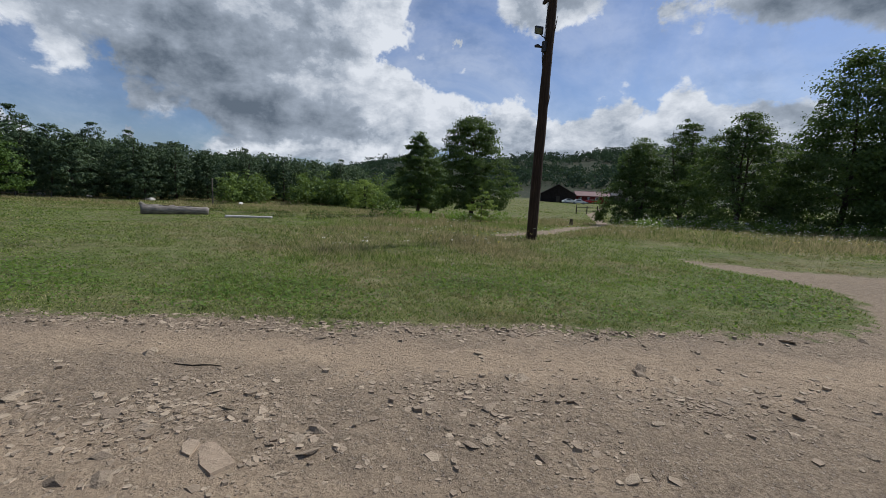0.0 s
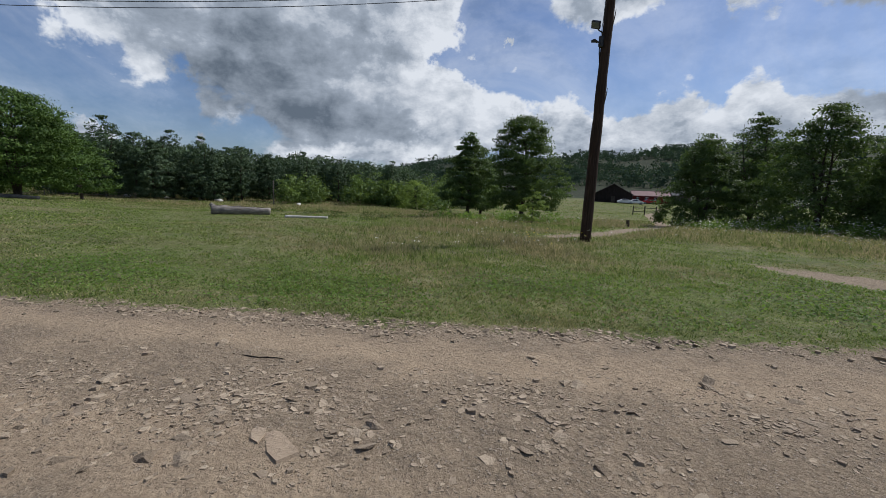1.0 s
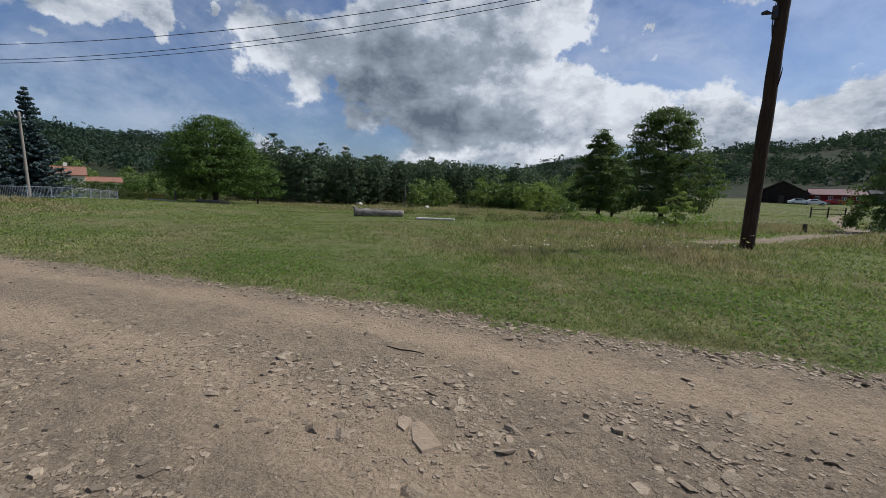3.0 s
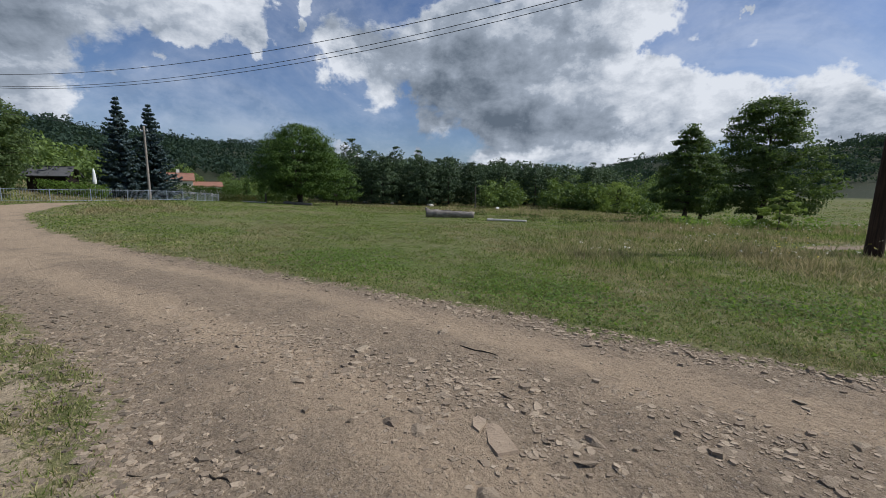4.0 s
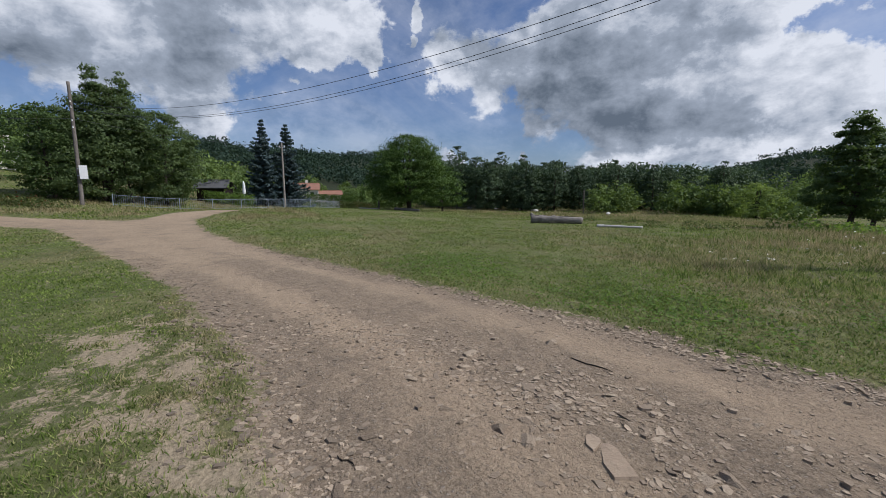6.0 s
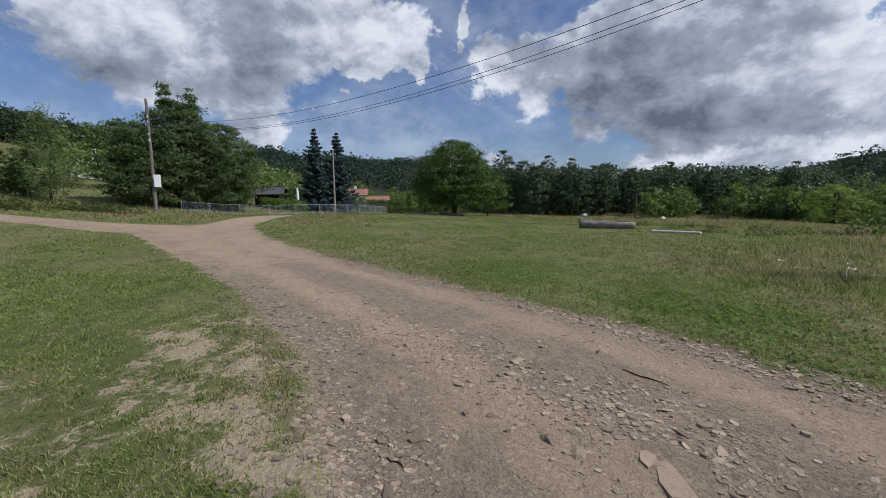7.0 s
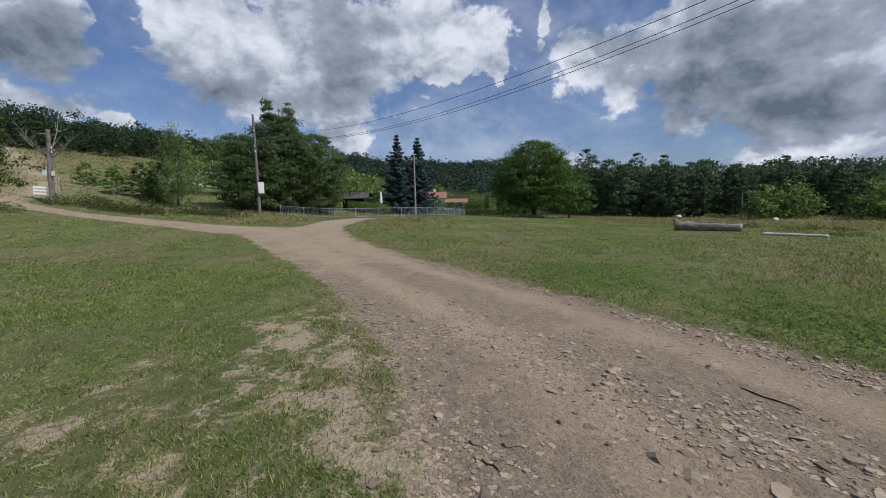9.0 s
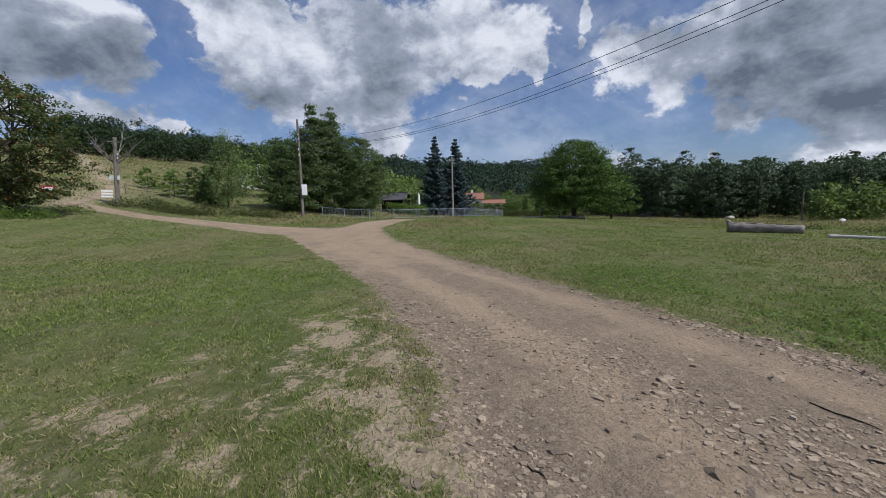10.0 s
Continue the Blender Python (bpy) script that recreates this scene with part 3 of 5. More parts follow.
def crown_clumps(shape, height, start, radius, count, rng, lump=0.25):
    """Clump centres in a crown with an uneven outline."""
    hs, rs = PROFILES[shape]
    h = rng.uniform(0, 1, count * 3)
    keep = rng.uniform(0, 1, count * 3) < np.interp(h, hs, rs) + 0.12
    h = h[keep][:count]
    a = rng.uniform(0, 2 * np.pi, len(h))
    p1, p2, p3 = rng.uniform(0, 6, 3)
    uneven = 1 + lump * (np.sin(2 * a + p1 + 4 * h) * 0.5 + np.sin(3 * a + p2 - 7 * h) * 0.45 + np.sin(5 * a + p3 + 11 * h) * 0.4)
    r = radius * np.interp(h, hs, rs) * uneven * rng.uniform(0.12, 1, len(h)) ** 0.5
    z = start + (height - start) * h
    return np.stack([r * np.cos(a), r * np.sin(a), z], 1)


def crown_mesh(shape, height, start, radius, clumps, leaves, leaf, mat, rng, flat=0.55, spread=0.11, lump=0.25):
    centres = crown_clumps(shape, height, start, radius, clumps, rng, lump)
    each = np.repeat(np.arange(len(centres)), leaves)
    s = spread * (radius * 0.6 + height * 0.25)
    grow = rng.uniform(0.6, 1.5, len(centres))[each][:, None]
    off = np.clip(rng.normal(0, 0.9, (len(each), 3)), -1.5, 1.5) * (s, s, s * flat) * grow
    points = centres[each] + off
    points[:, 2] = np.maximum(points[:, 2], 0.08)
    middle = np.array([0, 0, start + (height - start) * 0.4])
    outward = points - middle
    outward /= np.linalg.norm(outward, axis=1, keepdims=True) + 1e-9
    outward = 0.7 * outward + 1.1 * off / (np.linalg.norm(off, axis=1, keepdims=True) + 1e-9)
    return sheet_mesh("crown", leaf_quads(points, outward, leaf, rng), quads(len(points)), mat), centres


def trunk_mesh(height, radius, centres, rng, lean=0.04, limbs=9, start=0.2, stems=1):
    bm = bmesh.new()
    for s in range(stems):
        sway = rng.normal(0, lean, 2) + (np.array([math.cos(s * 2.4), math.sin(s * 2.4)]) * 0.10 * (stems > 1))
        pts = [(sway[0] * height * f + 0.02 * height * math.sin(5 * f + s), sway[1] * height * f, height * 0.92 * f - 0.15 * (f == 0)) for f in (0, 0.06, 0.2, 0.4, 0.6, 0.8, 1)]
        base = [(1.45), 1.05, 0.92, 0.72, 0.5, 0.28, 0.08]
        tube(bm, pts, [radius * b for b in base], 8)
        order = rng.permutation(len(centres))[:limbs]
        for c in centres[order]:
            f = min(0.85, max(start, 0.75 * c[2] / height))
            k = f / 0.92
            root = Vector((sway[0] * height * k, sway[1] * height * k, height * f))
            tip = Vector(c)
            mid = root.lerp(tip, 0.5) + Vector((0, 0, 0.04 * height))
            tube(bm, [root, mid, tip], [radius * 0.42 * (1 - 0.6 * f), radius * 0.25 * (1 - 0.5 * f), radius * 0.06], 5)
    return bm


def tree(name, x, y, height, radius, shape, mat, seed, label, category="tree", start=0.12, clumps=230, leaves=34, leaf=0.24, trunk=0.16,
         stems=1, flat=0.42, lump=0.28, spread=0.08, group="", limbs=9):
    rng = np.random.default_rng(seed)
    ob = thing(name, x, y, label=label, category=category, group=group)
    me, centres = crown_mesh(shape, height, start * height, radius, clumps, leaves, leaf, mat, rng, flat, spread, lump)
    crown = new("crown", me)
    crown.parent = ob
    part("trunk", trunk_mesh(height, trunk, centres, rng, stems=stems, limbs=limbs), BARK, ob)
    return ob


def spruce(name, x, y, height, radius, seed, label):
    """A spruce: drooping whorls that narrow to a pointed leader."""
    rng = np.random.default_rng(seed)
    ob = thing(name, x, y, label=label, category="spruce")
    points, outs = [], []
    bm = bmesh.new()
    tube(bm, [(0, 0, -0.1), (0, 0, height * 0.5), (0, 0, height * 0.98)], [0.22, 0.13, 0.02], 8)
    tiers = 24
    for i in range(tiers):
        f = (i + 0.6) / tiers
        z0, reach = height * (0.05 + 0.93 * f), radius * (1 - f) ** 0.85 + 0.12
        arms = 11 if f < 0.6 else 7
        for b in range(arms):
            a = 2 * math.pi * (b + rng.uniform(-0.3, 0.3)) / arms + i * 0.8
            long, lift = reach * rng.uniform(0.55, 1.2), rng.uniform(-0.25, 0.25) * (1.1 - f)
            n_leaf = int(18 + 40 * long)
            s = rng.uniform(0.1, 1, n_leaf) ** 0.7
            wide = rng.normal(0, 0.14, n_leaf) * (1.1 - s * 0.6) * (0.6 + long * 0.4)
            px = np.cos(a) * s * long - np.sin(a) * wide
            py = np.sin(a) * s * long + np.cos(a) * wide
            pz = z0 + lift - 0.22 * long * np.sin(s * 2.1) + 0.1 * long * s ** 3 + rng.normal(0, 0.05, n_leaf) - np.abs(wide) * 0.35
            points.append(np.stack([px, py, pz], 1))
            outs.append(np.tile([math.cos(a) * 0.5, math.sin(a) * 0.5, 0.6], (n_leaf, 1)))
            if b % 2 == 0 and f < 0.8:
                tube(bm, [(0, 0, z0), (math.cos(a) * long * 0.8, math.sin(a) * long * 0.8, z0 - 0.18 * long)], [0.035, 0.008], 4)
    points, outs = np.concatenate(points), np.concatenate(outs)
    crown = new("crown", sheet_mesh("crown", leaf_quads(points, outs, 0.34, rng, 0.3), quads(len(points)), SPRUCE))
    crown.parent = ob
    part("trunk", bm, BARK, ob)
    return ob


tree("alder_tree", -7.6, 29.0, 6.0, 1.75, "alder", ALDER, 11, "slim dark green alder tree standing at the stream bank", start=0.13, clumps=260, leaves=82, leaf=0.137, trunk=0.13, lump=0.3, flat=0.3, spread=0.075)
tree("alder_tree", -6.25, 45.0, 10.6, 4.3, "broad", ALDER, 12, "broad dark green tree with a dense rounded crown", start=0.12, clumps=470, leaves=87, leaf=0.198, trunk=0.22, flat=0.32, spread=0.07)
tree("alder_tree", -11.6, 48.5, 8.0, 2.4, "alder", ALDER, 13, "dark green tree half hidden behind its neighbours", start=0.1, clumps=160, leaves=57, leaf=0.208)
tree("alder_tree", 10.2, 43.5, 8.2, 3.3, "thicket", ALDER, 14, "bushy green alder with branches down to the grass", start=0.02, clumps=330, leaves=80, leaf=0.179, stems=2, lump=0.32)
tree("alder_tree", 14.8, 46.5, 10.4, 3.3, "thicket", ALDER, 15, "green alder with a loose feathery top", start=0.02, clumps=280, leaves=75, leaf=0.179, stems=2, lump=0.4)
tree("alder_tree", 17.0, 39.5, 9.4, 4.0, "thicket", ALDER, 16, "wide bushy green alder standing over pale stones", start=0.02, clumps=380, leaves=80, leaf=0.179, stems=3, lump=0.3)
tree("alder_tree", 23.5, 38.2, 13.3, 4.8, "thicket", ALDER, 17, "tall dark alder with an open see-through crown", start=0.02, clumps=540, leaves=62, leaf=0.208, trunk=0.2, lump=0.34, spread=0.085)
tree("alder_tree", 27.2, 37.0, 15.3, 4.5, "thicket", ALDER, 18, "tall dark tree with a ragged pointed crown", start=0.02, clumps=540, leaves=62, leaf=0.208, trunk=0.22, lump=0.34, spread=0.085)
tree("lime_tree", -51.5, 24.5, 10.1, 5.2, "round", ROUND, 21, "large round bright green tree with several trunks", start=0.15, clumps=720, leaves=72, leaf=0.2, trunk=0.26, stems=3, lump=0.16, spread=0.075)
tree("lime_tree", -57.0, 33.0, 7.0, 3.9, "round", ROUND, 22, "smaller round green tree beside the large one", start=0.12, clumps=200, leaves=45, leaf=0.24, trunk=0.16, lump=0.22)
spruce("blue_spruce", -63.1, 7.6, 12.3, 3.1, 31, "tall blue-green spruce behind the fence")
spruce("blue_spruce", -62.8, 10.7, 12.1, 3.2, 32, "tall dense blue-green spruce behind the fence")
tree("willow_tree", -51.6, -7.9, 11.0, 4.6, "willow", GREYLEAF, 41, "broad grey-green tree under its taller neighbours", start=0.04, clumps=540, leaves=62, leaf=0.208, trunk=0.2, stems=3, lump=0.36, spread=0.08)
tree("willow_tree", -52.6, -3.4, 9.6, 3.7, "oak", GREYLEAF, 42, "leafy green tree filling the side of the clump", start=0.04, clumps=340, leaves=60, leaf=0.216, stems=2)
tree("willow_tree", -50.2, -11.7, 8.4, 3.1, "oak", ALDER, 43, "dark green leafy tree beside the power pole", start=0.03, clumps=250, leaves=57, leaf=0.2, stems=2)
tree("willow_tree", -50.9, -8.2, 12.9, 2.1, "alder", GREYLEAF, 46, "tall grey-green tree with a feathery pointed top", start=0.25, clumps=190, leaves=58, leaf=0.2, trunk=0.14, lump=0.4, spread=0.065)
tree("willow_tree", -51.3, -6.1, 12.8, 2.0, "alder", GREYLEAF, 47, "slender grey-green tree with a ragged pointed top", start=0.25, clumps=180, leaves=58, leaf=0.2, trunk=0.14, lump=0.4, spread=0.065)
tree("birch_tree", -48.0, -17.3, 8.6, 1.9, "birch", BIRCH, 44, "pale green birch with drooping leafy twigs", start=0.05, clumps=170, leaves=42, leaf=0.16, trunk=0.09, flat=1.1, lump=0.35)
tree("hawthorn_tree", -31.4, -25.3, 9.2, 4.2, "oak", RUSTY, 45, "gnarled tree with sparse green leaves and rusty twigs", start=0.08, clumps=520, leaves=44, leaf=0.19, trunk=0.2, stems=2, lump=0.45, spread=0.06, limbs=22)
tree("alder_shrub", -2.5, 25.4, 2.0, 0.9, "bush", PALE, 51, "small fresh green shrub in the meadow", "shrub", start=0.03, clumps=70, leaves=62, leaf=0.088, trunk=0.03, lump=0.35)
tree("willow_shrub", -25.0, 60.0, 4.4, 3.0, "bush", PALE, 52, "pale yellow-green willow bush at the wood's edge", "shrub", start=0.03, clumps=200, leaves=37, leaf=0.192, trunk=0.1, stems=3)
tree("willow_shrub", -29.5, 61.5, 3.4, 2.2, "bush", PALE, 53, "low yellow-green bush at the wood's edge", "shrub", start=0.03, clumps=120, leaves=37, leaf=0.192, trunk=0.08, stems=2)
tree("conifer_tree", -52.0, -21.0, 4.4, 1.5, "alder", ROUND, 54, "small bushy green conifer on the slope", start=0.03, clumps=110, leaves=40, leaf=0.16, trunk=0.08)
tree("conifer_tree", -53.5, -22.8, 3.9, 1.5, "bush", ALDER, 56, "rounded dark green bush tree on the slope", start=0.03, clumps=110, leaves=42, leaf=0.16, trunk=0.07)
tree("conifer_tree", -50.5, -19.6, 5.0, 1.4, "alder", ALDER, 57, "dark pointed young tree beside the birch", start=0.03, clumps=120, leaves=42, leaf=0.16, trunk=0.07)
tree("conifer_tree", -60.0, -31.5, 2.8, 1.5, "bush", BUSH, 58, "low spreading bush on the hill meadow", "shrub", start=0.03, clumps=70, leaves=40, leaf=0.16, trunk=0.06)
tree("conifer_tree", -54.0, -25.5, 3.4, 1.4, "bush", BUSH, 55, "short round green tree on the slope", start=0.04, clumps=90, leaves=40, leaf=0.16, trunk=0.07)


def pine_variant(seed, height, radius):
    return tree("pine_tree", -40 + seed, 62, height, radius, "pine", PINE, 100 + seed, "dark green pine in the edge of the wood", start=0.03, clumps=220, leaves=29, leaf=0.31,
                trunk=0.2, flat=0.38, lump=0.35, group="pines along the wood's edge")


def wood_edge():
    """The front row of the wood behind the field, tree by tree."""
    kinds = [pine_variant(0, 10.5, 3.2), pine_variant(1, 9.6, 3.6), pine_variant(2, 11.4, 3.0)]
    rng = random.Random(5)
    spots = []
    for i in range(24):
        f = i / 23
        az = 62 - 36 * f + rng.uniform(-0.5, 0.5)
        d = 84 - 8 * f + rng.uniform(-3, 3)
        tall = (0.98 if az > 53 else 0.93 - 0.34 * (53 - az) / 26) * rng.uniform(0.9, 1.06)
        spots.append((0.5 - d * math.sin(radians(az)), 0.4 + d * math.cos(radians(az)), tall))
    for i, (x, y, tall) in enumerate(spots):
        m = pose(x, y, float(terrain(x, y)), 0, 0, rng.uniform(0, 360)) @ Matrix.Diagonal((tall, tall, tall * rng.uniform(0.92, 1.08), 1))
        if i < 3:
            kinds[i].matrix_basis = m
        else:
            copy_thing(kinds[rng.randrange(3)], m)


def scatter_wood(name, spots, leaf, per_clump, mat, label, seed, clumps=26):
    """Many far trees as one mass of leaf clumps, with a stem each."""
    rng = np.random.default_rng(seed)
    centres, scale = [], []
    for x, y, height, radius, shape in spots:
        c = crown_clumps(shape, height, height * 0.12, radius, clumps, rng, 0.35)
        base = float(ground_height(np.array(x), np.array(y)))
        centres.append(c + (x, y, base))
        scale.append(np.full(len(c), radius))
    centres, scale = np.concatenate(centres), np.concatenate(scale)
    each = np.repeat(np.arange(len(centres)), per_clump)
    off = np.clip(rng.normal(0, 1, (len(each), 3)), -1.5, 1.5) * (0.22, 0.22, 0.13) * scale[each][:, None]
    points = centres[each] + off
    outward = off / (np.linalg.norm(off, axis=1, keepdims=True) + 1e-9)
    size = np.minimum(leaf, scale[each] * 0.3)
    verts = leaf_quads(points, outward, 1.0, rng).reshape(-1, 4, 3)
    verts = points[:, None] + (verts - points[:, None]) * size[:, None, None]
    return tagged(new(name, sheet_mesh(name, verts.reshape(-1, 3), quads(len(points)), mat)), label, "wood", kind="stuff")


def polar(az, d):
    return 0.5 - d * math.sin(radians(az)), 0.4 + d * math.cos(radians(az))


def build_woods():
    rng = random.Random(9)
    # behind the pines, thick and dark
    spots = []
    for _ in range(190):
        az = rng.uniform(24, 64)
        d = rng.uniform(88, 130)
        x, y = polar(az, d)
        tall = (10.3 if az > 50 else 10.3 - 2.8 * (50 - az) / 26) * rng.uniform(0.78, 1.02) * (1 + (d - 88) / 170)
        spots.append((x, y, tall, rng.uniform(2.4, 3.6), rng.choice(["pine", "alder", "oak"])))
    scatter_wood("pine_wood", spots, 0.52, 20, PINE, "dense dark pine wood behind the field", 61)
    # undergrowth and broadleaves between stream and wood
    spots = []
    for _ in range(70):
        az = rng.uniform(12, 40)
        d = rng.uniform(64, 110)
        x, y = polar(az, d)
        spots.append((x, y, rng.uniform(2.6, 5.2) * d / 75, rng.uniform(1.6, 3.0), rng.choice(["bush", "round", "oak"])))
    scatter_wood("stream_thicket", spots, 0.42, 28, FOREST, "mixed green bushes and trees along the stream", 62)
    # gardens and hedgerows behind the fence, up the slope
    spots = []
    for _ in range(120):
        az = rng.uniform(64, 108)
        d = rng.uniform(78, 190)
        x, y = polar(az, d)
        if 73.5 < az < 81.5 and d < 112:
            continue
        spots.append((x, y, rng.uniform(3.0, 5.4) * (d / 95) ** 0.6, rng.uniform(1.8, 3.4), rng.choice(["bush", "round", "oak", "alder"])))
    for az, d, tall, r in ((91, 66, 6.0, 3.4), (88.5, 63, 5.4, 3.2), (86, 70, 6.0, 3.0), (94.5, 60, 5.2, 3.0), (93, 70, 7.5, 3.4), (103, 70, 7.4, 3.2), (106, 66, 8.0, 3.4), (108.5, 72, 7.2, 3.0)):
        spots.append((*polar(az, d), tall, r, "round"))
    scatter_wood("garden_trees", spots, 0.45, 22, FOREST, "mixed green garden trees and hedgerows on the slope", 63)
    # oak belt along the top of the meadow hill
    spots = []
    for i in range(64):
        az = 104 + 21 * i / 63 + rng.uniform(-0.6, 0.6)
        d = 138 + rng.uniform(-6, 26) - (8 if az > 117 else 0)
        x, y = polar(az, d)
        spots.append((x, y, rng.uniform(6.5, 9.5), rng.uniform(3.4, 4.8), "round"))
    scatter_wood("hilltop_trees", spots, 0.55, 30, OAK, "belt of dark oaks along the top of the hill meadow", 64)
    # far wooded ridges
    spots = []
    for _ in range(3100):
        low, high = rng.choice([(-40, 9), (-14, 9), (14, 34), (66, 104), (68, 92)])
        az = rng.uniform(low, high)
        d = 235 + 440 * rng.random() ** 0.85
        x, y = polar(az, d)
        if abs(az + 5) < 9 and d < 300 or noise.noise((x * 0.012, y * 0.012, 0)) > 0.32:
            continue
        spots.append((x, y, rng.choice([4, 6, 8, 9, 12]) * rng.uniform(0.8, 1.1), rng.uniform(3.5, 7.5), rng.choice(["round", "oak", "alder"])))
    scatter_wood("ridge_forest", spots, 2.4, 9, HAZY_FOREST, "far wooded ridges on the horizon", 65, clumps=6)


wood_edge()
build_woods()


# ---- grass, weeds and loose stones ----
def seat(x, y):
    """Height of the built ground at a place, ruts included."""
    road, lane, _, _ = layout(x, y)
    near = np.clip(1 - np.hypot(x - 0.5, y - 0.35) / 40, 0, 1)
    r = np.hypot(x - 0.5, y - 0.35)
    solid = ease(0.35, 0.75, road)
    return ground_height(x, y) - 0.04 * solid * near - 0.018 * lane * solid * near + 0.012 * wave(x, y, 3.1) * near * ease(1, 3, r) + 0.006 * wave(x, y, 11.0) * near


def blades(name, count, near, far, seed, tall_only, label):
    rng = np.random.default_rng(seed)
    d = np.exp(rng.uniform(np.log(near), np.log(far), count))
    a = np.radians(np.where(d < 5, rng.uniform(-180, 180, count), rng.uniform(-54, 136, count)))
    x, y = 0.5 - d * np.sin(a), 0.35 + d * np.cos(a)
    clump = 0.10 * rng.normal(0, 1, (2, count)) * np.minimum(1, d / 8)
    x, y = x + clump[0], y + clump[1]
    road, _, worn, tall = layout(x, y)
    thin = 0.5 + 0.5 * wave(x, y, 3.7) * wave(y, x, 1.4)
    lush = np.clip(0.6 + 0.5 * wave(x + 3, y, 0.55) + 0.25 * wave(x, y, 1.7), 0.12, 1)
    keep = (road + 0.12 * rng.normal(0, 1, count) < 0.42) & (road < 0.6) & (rng.uniform(0, 1, count) > worn * 1.0) & (rng.uniform(0, 1, count) < 0.12 + 0.95 * thin)
    if tall_only:
        keep &= rng.uniform(0, 1, count) < tall * 1.1 - 0.1
    x, y, d, tall, lush = (v[keep] for v in (x, y, d, tall, lush))
    count, bush = len(x), np.maximum(tall, 0)
    grow = rng.uniform(0.5, 1.3, count)
    if tall_only:
        height, width = (0.09 + 0.26 * bush) * grow, 0.0022 + 0.0007 * d
    else:
        height, width = (0.012 + 0.032 * lush + 0.075 * bush) * grow * (1 + d / 55), 0.0022 + 0.0011 * d
    z = seat(x, y) - 0.006
    turn = rng.uniform(0, 2 * np.pi, count)
    lean = rng.normal(0, 0.6 if not tall_only else 0.45, (2, count)) * height
    base = np.stack([x, y, z], 1)
    side = np.stack([np.cos(turn) * width, np.sin(turn) * width, np.zeros(count)], 1)
    tip = base + np.stack([lean[0], lean[1], height], 1)
    verts = np.stack([base - side, base + side, tip], 1).reshape(-1, 3)
    me = sheet_mesh(name, verts, np.arange(count * 3).reshape(-1, 3), GRASS)
    values(me, "tall", np.repeat(tall, 3))
    return tagged(new(name, me), label, "grass", kind="stuff")


blades("grass", 1000000, 1.6, 135, 71, False, "short trampled green grass with dry patches")
def tufts():
    """Longer tufts of grass that stand out of the trampled sward."""
    rng = np.random.default_rng(77)
    count = 3600
    d = np.exp(rng.uniform(np.log(1.8), np.log(22), count))
    a = np.radians(rng.uniform(-50, 134, count))
    cx, cy = 0.5 - d * np.sin(a), 0.35 + d * np.cos(a)
    road, _, worn, tall = layout(cx, cy)
    keep = (road < 0.35) & (worn < 0.75)
    cx, cy, d = cx[keep], cy[keep], d[keep]
    each = np.repeat(np.arange(len(cx)), 34)
    spread = (0.035 + 0.006 * d)[each]
    x, y = cx[each] + rng.normal(0, 1, len(each)) * spread, cy[each] + rng.normal(0, 1, len(each)) * spread
    high = rng.uniform(0.02, 0.06, len(cx))[each] * rng.uniform(0.5, 1.1, len(each))
    width = 0.0028 + 0.0009 * d[each]
    turn = rng.uniform(0, 2 * np.pi, len(each))
    base = np.stack([x, y, seat(x, y) - 0.005], 1)
    side = np.stack([np.cos(turn) * width, np.sin(turn) * width, 0 * x], 1)
    tip = base + np.stack([rng.normal(0, 0.6, len(each)) * high, rng.normal(0, 0.6, len(each)) * high, high], 1)
    me = sheet_mesh("grass_tufts", np.stack([base - side, base + side, tip], 1).reshape(-1, 3), np.arange(len(each) * 3).reshape(-1, 3), GRASS)
    values(me, "tall", np.repeat(np.repeat(rng.uniform(0, 0.8, len(cx)), 34), 3))
    tagged(new("grass_tufts", me), "longer green and straw tufts in the grass", "grass", kind="stuff")


tufts()
blades("meadow_grass", 230000, 6, 90, 72, True, "tall dry meadow grass gone to seed")


def broad_weeds():
    """Low clover-like leaves in the lush strip beside the road."""
    rng = np.random.default_rng(73)
    count = 60000
    x, y = rng.uniform(-9, 10, count), rng.uniform(3.5, 11, count)
    road, _, _, tall = layout(x, y)
    off = line_distance(x, y, FAR_EDGE)
    keep = (road < 0.3) & (rng.uniform(0, 1, count) < np.exp(-((off - 1.6) / 1.5) ** 2) * (0.6 + 0.6 * wave(x, y, 1.3)))
    x, y = x[keep], y[keep]
    pts = np.stack([x, y, seat(x, y) + rng.uniform(0.02, 0.075, len(x))], 1)
    up = np.tile([0.0, 0.0, 1.2], (len(x), 1))
    tagged(new("clover", sheet_mesh("clover", leaf_quads(pts, up, 0.05, rng), quads(len(x)), BUSH)), "low leafy green weeds in the verge", "weeds", kind="stuff")


broad_weeds()


def flowers(name, mat, count, size, seed, where, label, high):
    rng = np.random.default_rng(seed)
    x, y = rng.uniform(where[0], where[1], count), rng.uniform(where[2], where[3], count)
    road, _, _, tall = layout(x, y)
    keep = (road < 0.2) & (tall > 0.35)
    x, y = x[keep], y[keep]
    each = np.repeat(np.arange(len(x)), 5)
    z = seat(x, y) + high * rng.uniform(0.6, 1.2, len(x))
    pts = np.stack([x, y, z], 1)[each] + rng.normal(0, size * 0.7, (len(each), 3)) * (1, 1, 0.4)
    tagged(new(name, sheet_mesh(name, leaf_quads(pts, np.tile([0, 0, 1.0], (len(each), 1)), size, rng), quads(len(each)), mat)), label, "flowers", kind="stuff")


